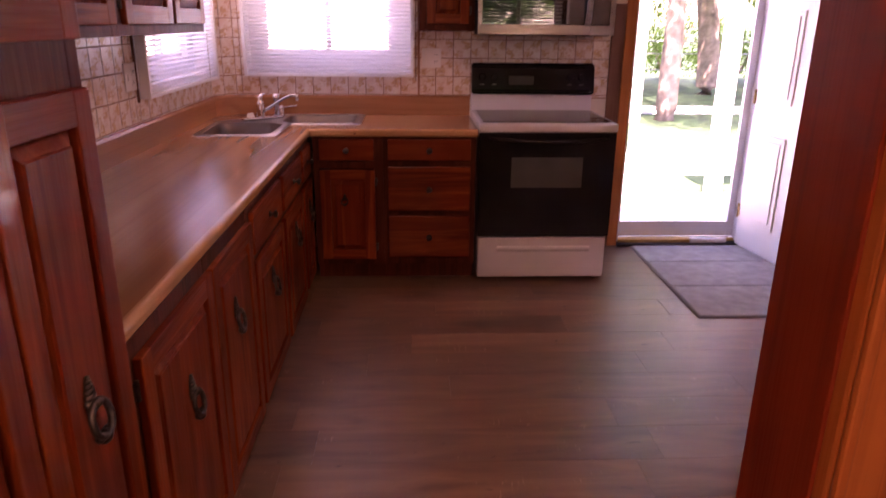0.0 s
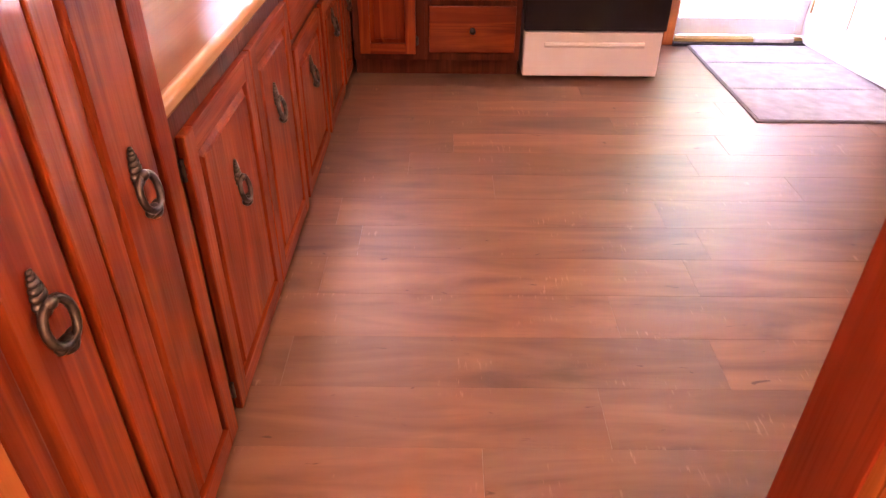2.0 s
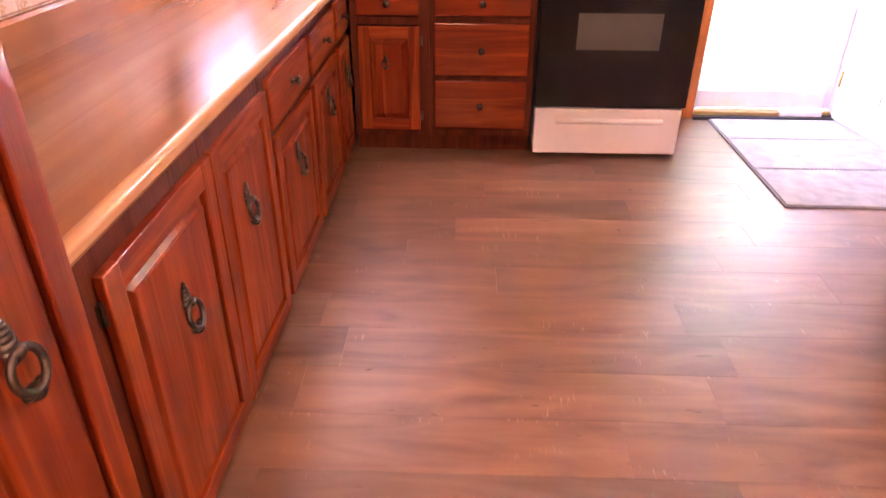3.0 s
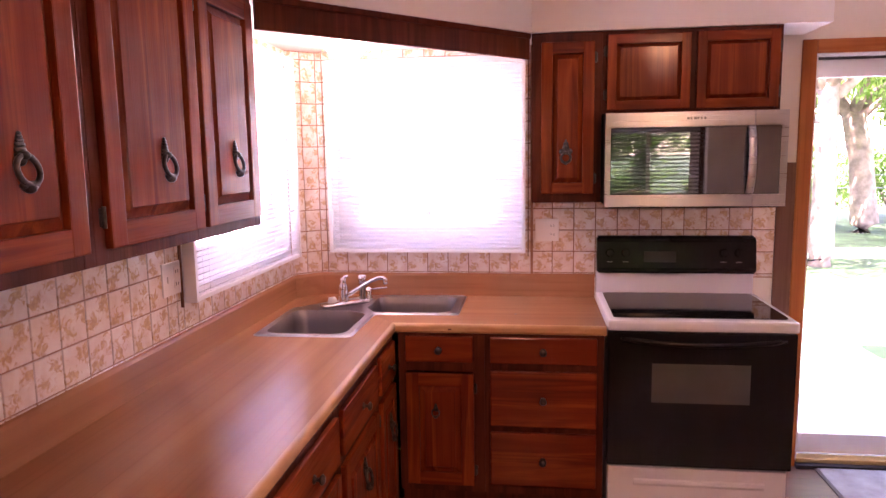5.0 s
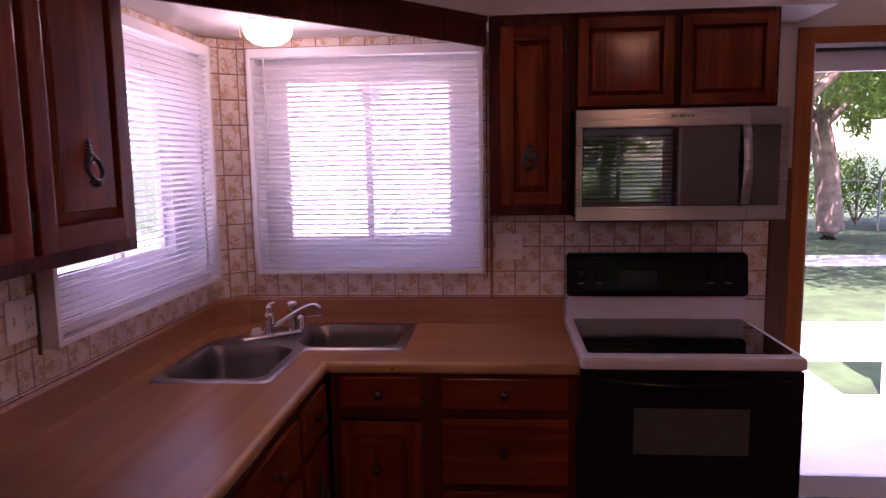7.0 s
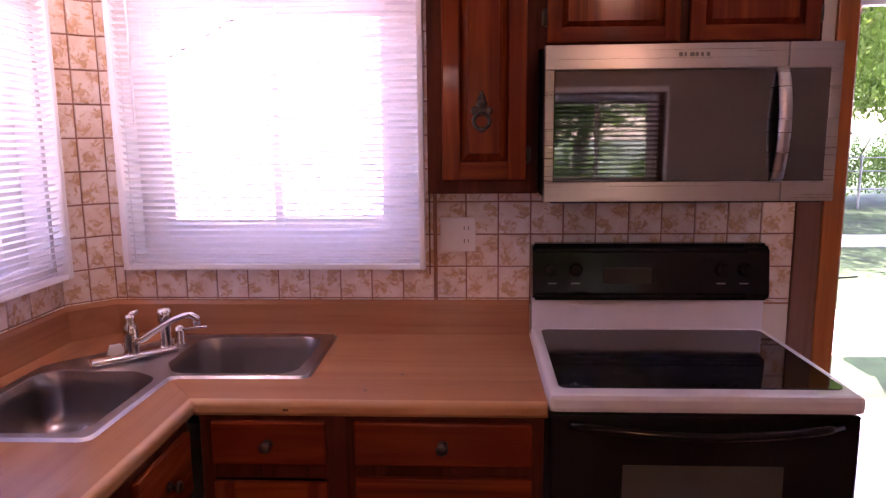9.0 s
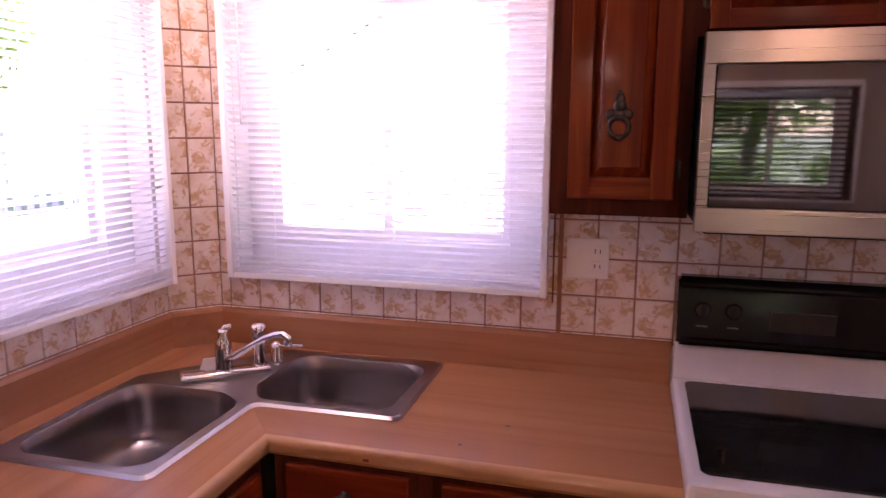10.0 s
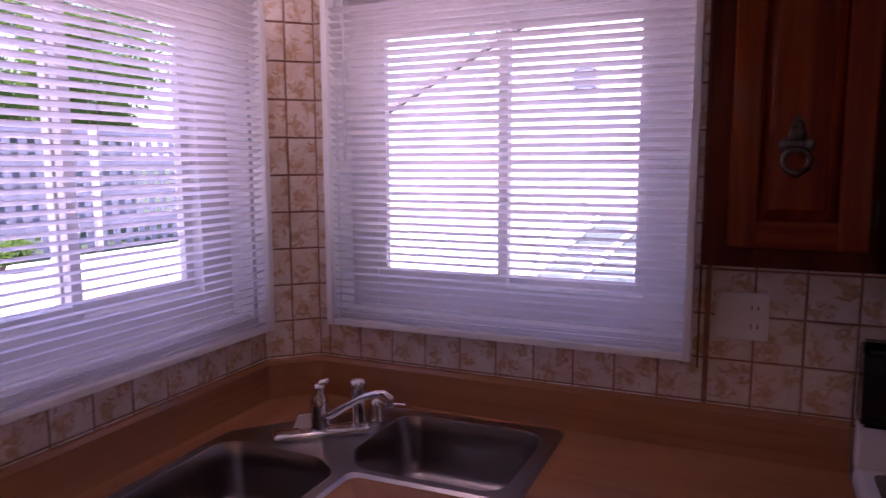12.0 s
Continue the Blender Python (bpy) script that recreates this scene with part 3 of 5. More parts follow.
# ---- cabinets ----
def ring_pull(parent, x, z, y=-0.0, s=1.12):
    """Antique ring pull on a pointed backplate; y is the door's face, the room at smaller y."""
    m = Matrix.Translation((x, y, z)) @ Matrix.Scale(s, 4)
    bm = bmesh.new()
    for dz, r in ((0.050, 0.0058), (0.044, 0.0080), (0.037, 0.0104), (0.029, 0.0128), (0.020, 0.0148), (0.010, 0.0160)):
        bmesh.ops.create_uvsphere(bm, u_segments=10, v_segments=6, radius=r, matrix=m @ pose(0, -0.003, dz, 12, 0, 8) @ Matrix.Diagonal((1, 0.62, 0.50, 1)))
    lathe(bm, [(0.0115, 0), (0.011, 0.006), (0.006, 0.011)], m @ pose(0, 0, 0.002, 90), 12)
    part("backplate", bm, IRON, parent, "antique pewter spiral backplate", smooth=True)
    bm = bmesh.new()
    torus(bm, (0, -0.006, -0.018), 0.0275, 0.0056, m @ pose(0, -0.006, 0, -12))
    for dx, dz, r in ((0.0, -0.047, 0.0135), (0.0, 0.010, 0.0095), (-0.013, -0.043, 0.0088), (0.013, -0.043, 0.0088)):
        bmesh.ops.create_uvsphere(bm, u_segments=10, v_segments=6, radius=r, matrix=m @ Matrix.Translation((dx, -0.012 + (0.08 * dz if dz < 0 else 0), dz)) @ Matrix.Diagonal((1.1, 0.9, 0.85, 1)))
    part("ring", bm, IRON, parent, "antique pewter pull ring", smooth=True)


def knob(parent, x, z, y):
    bm = bmesh.new()
    lathe(bm, [(0.013, 0), (0.012, 0.004), (0.006, 0.007), (0.006, 0.016), (0.014, 0.021), (0.016, 0.026), (0.010, 0.032)], pose(x, y, z, 90), 14)
    return part("handle", bm, IRON, parent, "dark pewter knob", smooth=True)


def panel(bm, x0, z0, x1, z1, y, depth, slope):
    """Raised panel with four sloping sides; y is its rim, y - depth its field."""
    a = [bm.verts.new(c) for c in ((x0, y, z0), (x1, y, z0), (x1, y, z1), (x0, y, z1))]
    s = slope
    b = [bm.verts.new(c) for c in ((x0 + s, y - depth * 0.75, z0 + s), (x1 - s, y - depth * 0.75, z0 + s), (x1 - s, y - depth * 0.75, z1 - s), (x0 + s, y - depth * 0.75, z1 - s))]
    s += 0.003
    c = [bm.verts.new(q) for q in ((x0 + s, y - depth, z0 + s), (x1 - s, y - depth, z0 + s), (x1 - s, y - depth, z1 - s), (x0 + s, y - depth, z1 - s))]
    for p, q in ((a, b), (b, c)):
        for i in range(4):
            j = (i + 1) % 4
            bm.faces.new((p[i], p[j], q[j], q[i]))
    bm.faces.new(c)
    bm.faces.new(a[::-1])


def door_leaf(unit, x0, x1, z0, z1, y, hx, hz, hinge="l", stile=0.058, slope=0.034, ring=1.12):
    """Framed and panelled door: back at y, front 20 mm nearer the room."""
    f = y - 0.020
    bm = bmesh.new()
    panel(bm, x0 + stile, z0 + stile, x1 - stile, z1 - stile, y - 0.003, 0.016, slope * 0.72)
    d = part("door", bm, DOOR_V, unit)
    part("stile", boxes(((x0, f, z0), (x0 + stile, y, z1)), bev=0.0045), DOOR_V, d)
    part("stile", boxes(((x1 - stile, f, z0), (x1, y, z1)), bev=0.0045), DOOR_V, d)
    for a, b in ((z0, z0 + stile), (z1 - stile, z1)):
        part("rail", boxes(((x0 + stile - 0.004, f + 0.0008, a), (x1 - stile + 0.004, y, b)), bev=0.003), DOOR_H, d)
    if hx is not None:
        ring_pull(d, hx, hz, f, ring)
    xh = x0 - 0.004 if hinge == "l" else x1 + 0.004
    for z in (z0 + 0.07, z1 - 0.07):
        bm = bmesh.new()
        tube(bm, [(xh, y - 0.006, z - 0.024), (xh, y - 0.006, z + 0.024)], 0.005, 8)
        box(bm, (xh - 0.010, y - 0.003, z - 0.02), (xh + 0.010, y - 0.0005, z + 0.02))
        part("hinge", bm, IRON, d)
    return d


def drawer(unit, x0, x1, z0, z1, y):
    bm = bmesh.new()
    box(bm, (x0, y - 0.019, z0), (x1, y, z1), 0.006)
    d = part("drawer", bm, DOOR_H, unit)
    knob(d, (x0 + x1) / 2, (z0 + z1) / 2, y - 0.019)
    return d


def carcass(unit, x0, x1, z0, z1, y, depth, stiles, rails, kick=0.0, side=None):
    """Box body with its face frame at y; stiles and rails are bands of the frame."""
    part("body", boxes(((x0 + 0.002, y + 0.02, z0), (x0 + 0.018, y + depth, side or z1)), ((x1 - 0.018, y + 0.02, z0), (x1 - 0.002, y + depth, side or z1)),
        ((x0 + 0.018, y + 0.02, z0), (x1 - 0.018, y + depth, z0 + 0.016)), ((x0 + 0.018, y + 0.02, z1 - 0.016), (x1 - 0.018, y + (0.07 if kick else depth), z1)),
        ((x0 + 0.018, y + depth - 0.01, z0 + 0.016), (x1 - 0.018, y + depth, side or z1 - 0.016))), FRAME_V, unit)
    bm = bmesh.new()
    for a, b in stiles:
        box(bm, (a, y, z0), (b, y + 0.02, z1), 0.001)
    for a, b in rails:
        box(bm, (x0 + 0.03, y + 0.0006, a), (x1 - 0.03, y + 0.0194, b))
    part("face_frame", bm, FRAME_V, unit)
    if kick:
        part("toe_kick", boxes(((x0, y + 0.065, 0.0), (x1, y + 0.08, kick - 0.001)), ((x0, y + 0.08, 0.0), (x0 + 0.016, y + depth, kick - 0.001)), ((x1 - 0.016, y + 0.08, 0.0), (x1, y + depth, kick - 0.001))), FRAME_V, unit, "dark toe kick")


WEST = lambda x, y: pose(x, y, 0, 0, 0, 90)
FX = 0.640
CT = 0.833
# west run: local x follows the wall northwards
u = thing("base_cabinet", "stained pine base cabinet with two tall panel doors and ring pulls", "cabinet", "base cabinets", WEST(FX, 0.795))
carcass(u, 0, 1.080, 0.09, CT, 0, 0.62, ((0, 0.068), (0.565, 0.60), (1.055, 1.080)), ((0.09, 0.12), (CT - 0.055, CT)), 0.09)
door_leaf(u, 0.062, 0.580, 0.045, 0.786, 0, 0.318, 0.553)
door_leaf(u, 0.587, 1.067, 0.048, 0.786, 0, 0.775, 0.572, "r")
u = thing("base_cabinet", "stained pine base cabinet with two drawers over two raised panel doors", "cabinet", "base cabinets", WEST(FX, 1.875))
carcass(u, 0, 1.135, 0.09, CT, 0, 0.62, ((0, 0.03), (0.548, 0.612), (1.095, 1.135)), ((0.09, 0.12), (0.60, 0.66), (CT - 0.04, CT)), 0.09, 0.66)
for a, b, h, hz in ((0.024, 0.556, 0.262, 0.468), (0.608, 1.100, 0.840, 0.485)):
    drawer(u, a, b, 0.652, 0.806, 0)
    door_leaf(u, a, b, 0.060, 0.618, 0, h, hz, "l" if a < 0.1 else "r")
u = thing("base_cabinet", "narrow stained pine corner cabinet with a drawer over a door", "cabinet", "base cabinets", WEST(FX, 3.01))
carcass(u, 0, 0.325, 0.09, CT, 0, 0.62, ((0, 0.03), (0.295, 0.325)), ((0.09, 0.12), (0.60, 0.66), (CT - 0.04, CT)), 0.09, 0.66)
drawer(u, 0.026, 0.300, 0.652, 0.812, 0)
door_leaf(u, 0.026, 0.300, 0.075, 0.622, 0, 0.16, 0.475, stile=0.050)
# north run
FY = 3.362
u = thing("base_cabinet", "stained pine base cabinet with one drawer over a raised panel door", "cabinet", "base cabinets", pose(0.662, FY, 0))
carcass(u, 0, 0.385, 0.10, CT, 0, 0.62, ((0, 0.035), (0.33, 0.385)), ((0.10, 0.14), (0.66, 0.70), (CT - 0.03, CT)), 0.10, 0.66)
drawer(u, 0.035, 0.335, 0.705, CT - 0.010, 0)
door_leaf(u, 0.035, 0.338, 0.135, 0.655, 0, 0.168, 0.487, "r", ring=0.6)
u = thing("base_cabinet", "stained pine base cabinet with three drawers beside the range", "cabinet", "base cabinets", pose(1.047, FY, 0))
carcass(u, 0, 0.515, 0.10, CT, 0, 0.62, ((0, 0.03), (0.48, 0.515)), ((0.10, 0.145), (0.39, 0.43), (0.67, 0.71), (CT - 0.03, CT)), 0.10)
for a, b in ((0.145, 0.392), (0.420, 0.672), (0.706, CT - 0.010)):
    drawer(u, 0.025, 0.485, a, b, 0)

# pantry
u = thing("pantry_cabinet", "tall stained pine pantry cabinet with long panelled doors and ring pulls", "cabinet", m=WEST(0.655, 0.142))
carcass(u, 0, 0.648, 0.09, 2.148, 0, 0.64, ((0, 0.03), (0.61, 0.648)), ((0.09, 0.11), (1.32, 1.41), (2.10, 2.148)), 0.09)
door_leaf(u, 0.012, 0.310, 0.075, 1.33, 0, 0.150, 0.820)
door_leaf(u, 0.318, 0.628, 0.075, 1.33, 0, 0.460, 0.828, "r")
door_leaf(u, 0.012, 0.310, 1.405, 2.11, 0, 0.17, 1.55)
door_leaf(u, 0.318, 0.628, 1.405, 2.11, 0, 0.45, 1.55, "r")

# wall cabinets
UZ0, UZ1 = 1.385, 2.149
for y0, w, doors in ((0.795, 0.985, ((0.04, 0.515, 0.27), (0.54, 0.945, 0.765))), (1.78, 0.905, ((0.035, 0.470, 0.27), (0.495, 0.870, 0.68)))):
    u = thing("wall_cabinet", "stained pine wall cabinet with two raised panel doors and ring pulls", "cabinet", "wall cabinets", WEST(0.33, y0))
    carcass(u, 0, w, UZ0, UZ1, 0, 0.33, ((0, 0.045), (doors[0][1] - 0.01, doors[1][0] + 0.01), (w - 0.04, w)), ((UZ0, UZ0 + 0.04), (UZ1 - 0.05, UZ1)))
    for a, b, h in doors:
        door_leaf(u, a, b, 1.418, 2.105, 0, h, 1.612, ring=1.0)
u = thing("wall_cabinet", "narrow stained pine wall cabinet with one raised panel door", "cabinet", "wall cabinets", pose(1.25, 3.672, 0))
carcass(u, 0, 0.315, UZ0, UZ1, 0, 0.325, ((0, 0.05), (0.265, 0.315)), ((UZ0, UZ0 + 0.05), (UZ1 - 0.05, UZ1)))
d = door_leaf(u, 0.043, 0.281, 1.425, 2.106, 0, None, 0, "r", 0.052, 0.028)
bm = bmesh.new()
for dx, dz, r in ((0, 0.052, 0.006), (0, 0.038, 0.012), (0, 0.022, 0.016), (-0.018, 0.004, 0.013), (0.018, 0.004, 0.013), (0, 0.004, 0.014)):
    bmesh.ops.create_uvsphere(bm, u_segments=10, v_segments=6, radius=r, matrix=Matrix.Translation((0.155 + dx, -0.022, 1.615 + dz)) @ Matrix.Diagonal((1, 0.4, 1, 1)))
part("backplate", bm, IRON, d, "antique pewter fleur-shaped backplate", smooth=True)
bm = bmesh.new()
torus(bm, (0.155, -0.030, 1.590), 0.022, 0.0055, Matrix())
bmesh.ops.create_uvsphere(bm, u_segments=10, v_segments=6, radius=0.010, matrix=Matrix.Translation((0.155, -0.030, 1.567)) @ Matrix.Diagonal((1, 0.7, 0.8, 1)))
part("ring", bm, IRON, d, "antique pewter pull ring", smooth=True)
u = thing("wall_cabinet", "low stained pine cabinet with two panelled doors above the microwave", "cabinet", "wall cabinets", pose(1.565, 3.672, 0))
carcass(u, 0, 0.766, 1.786, UZ1, 0, 0.325, ((0, 0.03), (0.375, 0.412), (0.745, 0.766)), ((1.786, 1.82), (UZ1 - 0.03, UZ1)))
door_leaf(u, 0.020, 0.380, 1.799, 2.130, 0, None, 0, "l", 0.042, 0.018)
door_leaf(u, 0.406, 0.752, 1.799, 2.130, 0, None, 0, "r", 0.042, 0.018)

# valance across the corner
va, vb = Vector((0.335, 2.690, 0)), Vector((1.246, 3.672, 0))
vm = Matrix.Translation(va) @ pose(0, 0, 0, 0, 0, math.degrees(math.atan2(vb.y - va.y, vb.x - va.x)))
val = thing("corner_valance", "dark stained wooden valance across the corner above the sink", "valance", m=vm)
L = (vb - va).length
part("board", boxes(((0.012, 0.0, 2.036), (L - 0.006, 0.018, 2.149)), bev=0.003), FRAME_V, val)
part("moulding", boxes(((0.012, -0.008, 2.125), (L - 0.006, -0.0005, 2.149)), bev=0.003), FRAME_V, val)

# ---- worktop with its backsplash and sink cut-out ----
SINK = [(0.095, 3.094), (0.520, 3.100), (0.525, 3.512), (0.918, 3.520), (0.916, 3.962), (0.395, 3.945), (0.083, 3.605)]


def inset(poly, d):
    c = Vector((sum(p[0] for p in poly), sum(p[1] for p in poly))) / len(poly)
    out = []
    n = len(poly)
    for i in range(n):
        p0, p1, p2 = (Vector(poly[(i + k) % n]) for k in (-1, 0, 1))
        e1, e2 = (p1 - p0).normalized(), (p2 - p1).normalized()
        n1, n2 = Vector((-e1.y, e1.x)), Vector((-e2.y, e2.x))
        b = (n1 + n2) / (1 + n1.dot(n2))
        out.append(tuple(p1 + b * d))
    return out


def ring_sheet(bm, outer, inner, z):
    """A flat sheet between an outer and an inner outline, both counter-clockwise."""
    a = [bm.verts.new((x, y, z)) for x, y in outer]
    b = [bm.verts.new((x, y, z)) for x, y in inner]
    es = [bm.edges.new((r[i], r[(i + 1) % len(r)])) for r in (a, b) for i in range(len(r))]
    bmesh.ops.triangle_fill(bm, edges=es, use_beauty=True, normal=(0, 0, 1))
    return a, b


def rounded(poly, r, seg=5):
    out = []
    n = len(poly)
    for i in range(n):
        p0, p1, p2 = (Vector(poly[(i + k) % n]) for k in (-1, 0, 1))
        e1, e2 = (p0 - p1).normalized(), (p2 - p1).normalized()
        ang = e1.angle(e2)
        t = min(r / math.tan(ang / 2), 0.45 * min((p0 - p1).length, (p2 - p1).length))
        rr = t * math.tan(ang / 2)
        c = p1 + (e1 + e2).normalized() * (rr / math.sin(ang / 2))
        a, b = p1 + e1 * t, p1 + e2 * t
        for k in range(seg + 1):
            q = (a * (1 - k / seg) + b * (k / seg)) - c
            out.append(tuple(c + q.normalized() * rr))
    return out


HOLE = rounded(inset(SINK, 0.012), 0.02, 3)
top = thing("worktop", "L-shaped butcher block laminate worktop with a rounded front edge", "worktop")
TZ, EDGE = 0.876, 0.655
bm = bmesh.new()
outer = [(0.003, 0.795), (EDGE - 0.02, 0.795), (EDGE - 0.02, 3.352 + 0.02), (1.570, 3.372), (1.570, 3.997), (CH + 0.003, 3.997), (0.003, 3.997 - CH)]
a, b = ring_sheet(bm, outer, HOLE, TZ)
low = {}
for r in (a, b):
    for i in range(len(r)):
        p, q = r[i], r[(i + 1) % len(r)]
        for v in (p, q):
            if v not in low:
                low[v] = bm.verts.new((v.co.x, v.co.y, TZ - 0.038))
        bm.faces.new((p, q, low[q], low[p]))
bmesh.ops.recalc_face_normals(bm, faces=bm.faces)
across = bm.copy()
for piece, mat, west in ((bm, TOP_Y, True), (across, TOP_X, False)):
    bmesh.ops.bisect_plane(piece, geom=piece.verts[:] + piece.edges[:] + piece.faces[:], plane_co=(0.635, 3.372, 0), plane_no=(0.76, 0.65, 0), clear_outer=west, clear_inner=not west)
    part("surface", piece, mat, top)


def nosing(bm, path, leg):
    """Half-round front edge along two or more plan points; the room is on its right side."""
    prof = [(0.0, 0.0)] + [(0.004 + 0.016 * math.sin(t), -0.016 + 0.016 * math.cos(t)) for t in (0.0, 0.26, 0.52, 0.78, 1.05, 1.31, 1.57)] + [(0.020, -0.030), (0.014, -0.040), (0.0, -0.040)]
    rows = []
    n = len(path)
    for i, (x, y) in enumerate(path):
        p = Vector((x, y))
        d1 = (p - Vector(path[i - 1])).normalized() if i else None
        d2 = (Vector(path[i + 1]) - p).normalized() if i < n - 1 else None
        n1 = Vector((d1.y, -d1.x)) if d1 else Vector((d2.y, -d2.x))
        n2 = Vector((d2.y, -d2.x)) if d2 else n1
        o = (n1 + n2) / (1 + n1.dot(n2))
        rows.append([bm.verts.new((x + o.x * u, y + o.y * u, TZ + v)) for u, v in prof])
    for i, (r, s) in enumerate(zip(rows, rows[1:])):
        for k in range(len(prof)):
            j = (k + 1) % len(prof)
            if i == leg:
                bm.faces.new((r[k], r[j], s[j], s[k]))
    bm.faces.new(rows[leg])
    bm.faces.new(rows[leg + 1][::-1])
    bmesh.ops.delete(bm, geom=[v for v in bm.verts if not v.link_faces], context="VERTS")
    bmesh.ops.recalc_face_normals(bm, faces=bm.faces)


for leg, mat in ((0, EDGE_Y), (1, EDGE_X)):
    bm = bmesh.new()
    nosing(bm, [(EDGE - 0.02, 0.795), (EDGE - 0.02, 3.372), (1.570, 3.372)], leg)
    part("front_edge", bm, mat, top, "pale rounded front edge")
bm = bmesh.new()
tube(bm, [(0.540, 3.496, TZ + 0.0002), (0.598, 3.420, TZ + 0.0002), (0.634, 3.378, TZ + 0.0002)], 0.0006, 6)
part("mitre_joint", bm, PLY, top, "dark mitre joint in the worktop corner")
for (x, y, w, d) in ((1.178, 3.569, 0.007, 0.004), (1.09, 3.44, 0.005, 0.004)):
    bm = bmesh.new()
    lathe(bm, [(w, 0.0), (w * 0.8, 0.0004)], Matrix.Translation((x, y, TZ + 0.0001)) @ Matrix.Diagonal((1, d / w, 1, 1)), 10)
    part("chip", bm, DARK, top, "small worn mark in the laminate")
part("chip", boxes(((0.888, 3.3512, 0.850), (0.903, 3.3524, 0.857)), bev=0.0005), PLY, top, "small burn chip in the edge")
for (x0, y0), (x1, y1) in (((0.003, 0.795), (0.003, 3.997 - CH)), ((0.003, 3.997 - CH), (CH + 0.003, 3.997)), ((CH + 0.003, 3.997), (1.570, 3.997))):
    bm = bmesh.new()
    d = Vector((x1 - x0, y1 - y0)).normalized()
    nn = Vector((d.y, -d.x))
    prof = [(0.0, 0.0), (0.02, 0.0), (0.02, 0.105), (0.014, 0.116), (0.004, 0.120), (0.0, 0.120)]
    ext = 0.0084
    r0 = [bm.verts.new((x0 + nn.x * u - (d.x * u * 0.41 if x0 != 0.003 or y0 > 1 else 0) * -1, y0 + nn.y * u + (d.y * u * 0.41 if y0 > 1 else 0), TZ + v)) for u, v in prof]
    r1 = [bm.verts.new((x1 + nn.x * u - (d.x * u * 0.41 if x1 < 1 else 0), y1 + nn.y * u - (d.y * u * 0.41 if x1 < 1 else 0), TZ + v)) for u, v in prof]
    for k in range(len(prof)):
        j = (k + 1) % len(prof)
        bm.faces.new((r0[k], r0[j], r1[j], r1[k]))
    bm.faces.new(r0)
    bm.faces.new(r1[::-1])
    bmesh.ops.recalc_face_normals(bm, faces=bm.faces)
    part("backsplash", bm, TOP_Y if x1 < 0.01 else TOP_X, top, "laminate upstand along the tiled walls")

# ---- sink and tap ----
sink = thing("corner_sink", "double bowl stainless steel corner sink with a chrome tap", "sink")
bm = bmesh.new()
BOWLS = [rounded([(0.132, 3.130), (0.482, 3.136), (0.486, 3.505), (0.405, 3.560), (0.118, 3.565)], 0.062, 7),
         rounded([(0.512, 3.546), (0.872, 3.552), (0.878, 3.915), (0.462, 3.905), (0.458, 3.636)], 0.062, 7)]
rim_out, rim_in = rounded(SINK, 0.028, 4), rounded(inset(SINK, 0.010), 0.022, 4)
zs = TZ + 0.007
a = [bm.verts.new((x, y, TZ + 0.001)) for x, y in rim_out]
b = [bm.verts.new((x, y, zs)) for x, y in rim_in]
for i in range(len(a)):
    j = (i + 1) % len(a)
    bm.faces.new((a[i], a[j], b[j], b[i]))
loops = [b]
for bowl in BOWLS:
    loops.append([bm.verts.new((x, y, zs - 0.001)) for x, y in bowl])
es = []
for lp in loops:
    for i in range(len(lp)):
        p, q = lp[i], lp[(i + 1) % len(lp)]
        es.append(bm.edges.get((p, q)) or bm.edges.new((p, q)))
bmesh.ops.triangle_fill(bm, edges=es, use_beauty=True, normal=(0, 0, 1))
part("deck", bm, SINKSTEEL, sink)
for bowl in BOWLS:
    bm = bmesh.new()
    c = Vector((sum(p[0] for p in bowl) / len(bowl), sum(p[1] for p in bowl) / len(bowl)))
    rings = []
    for dz, k in ((-0.001, 1.0), (-0.006, 0.985), (-0.05, 0.965), (-0.12, 0.945), (-0.150, 0.925), (-0.165, 0.86), (-0.172, 0.70), (-0.176, 0.2)):
        rings.append([bm.verts.new((c.x + (x - c.x) * k, c.y + (y - c.y) * k, zs + dz)) for x, y in bowl])
    for r, s in zip(rings, rings[1:]):
        for i in range(len(r)):
            j = (i + 1) % len(r)
            bm.faces.new((r[i], s[i], s[j], r[j]))
    bm.faces.new(rings[-1][::-1])
    o = part("bowl", bm, SINKSTEEL, sink, smooth=True)
    bm = bmesh.new()
    lathe(bm, [(0.044, 0.0), (0.042, 0.003), (0.034, 0.001), (0.012, 0.001)], pose(c.x, c.y, zs - 0.176), 20)
    part("drain", bm, CHROME, o, "chrome strainer", smooth=True)

tap = thing("kitchen_tap", "chrome two-handled kitchen tap with a low curved spout", "tap", m=pose(0.337, 3.677, zs, 0, 0, 40))
bm = bmesh.new()
box(bm, (-0.125, -0.027, 0.0), (0.125, 0.027, 0.018), 0.008)
part("base_plate", bm, CHROME, tap, smooth=True)
bm = bmesh.new()
lathe(bm, [(0.023, 0.016), (0.022, 0.022), (0.0215, 0.075), (0.022, 0.082), (0.0185, 0.098), (0.0125, 0.112), (0.0135, 0.124), (0.0105, 0.132), (0.002, 0.134)], pose(-0.004, 0.006, 0) @ Matrix.Diagonal((1.1, 1.1, 1.03, 1)), 20)
part("body", bm, CHROME, tap, smooth=True)
bm = bmesh.new()
tube(bm, [(-0.006, 0.006, 0.128), (0.004, 0.004, 0.140), (0.020, 0.0, 0.146)], [0.010, 0.009, 0.006])
part("lever", bm, CHROME, tap, smooth=True)
bm = bmesh.new()
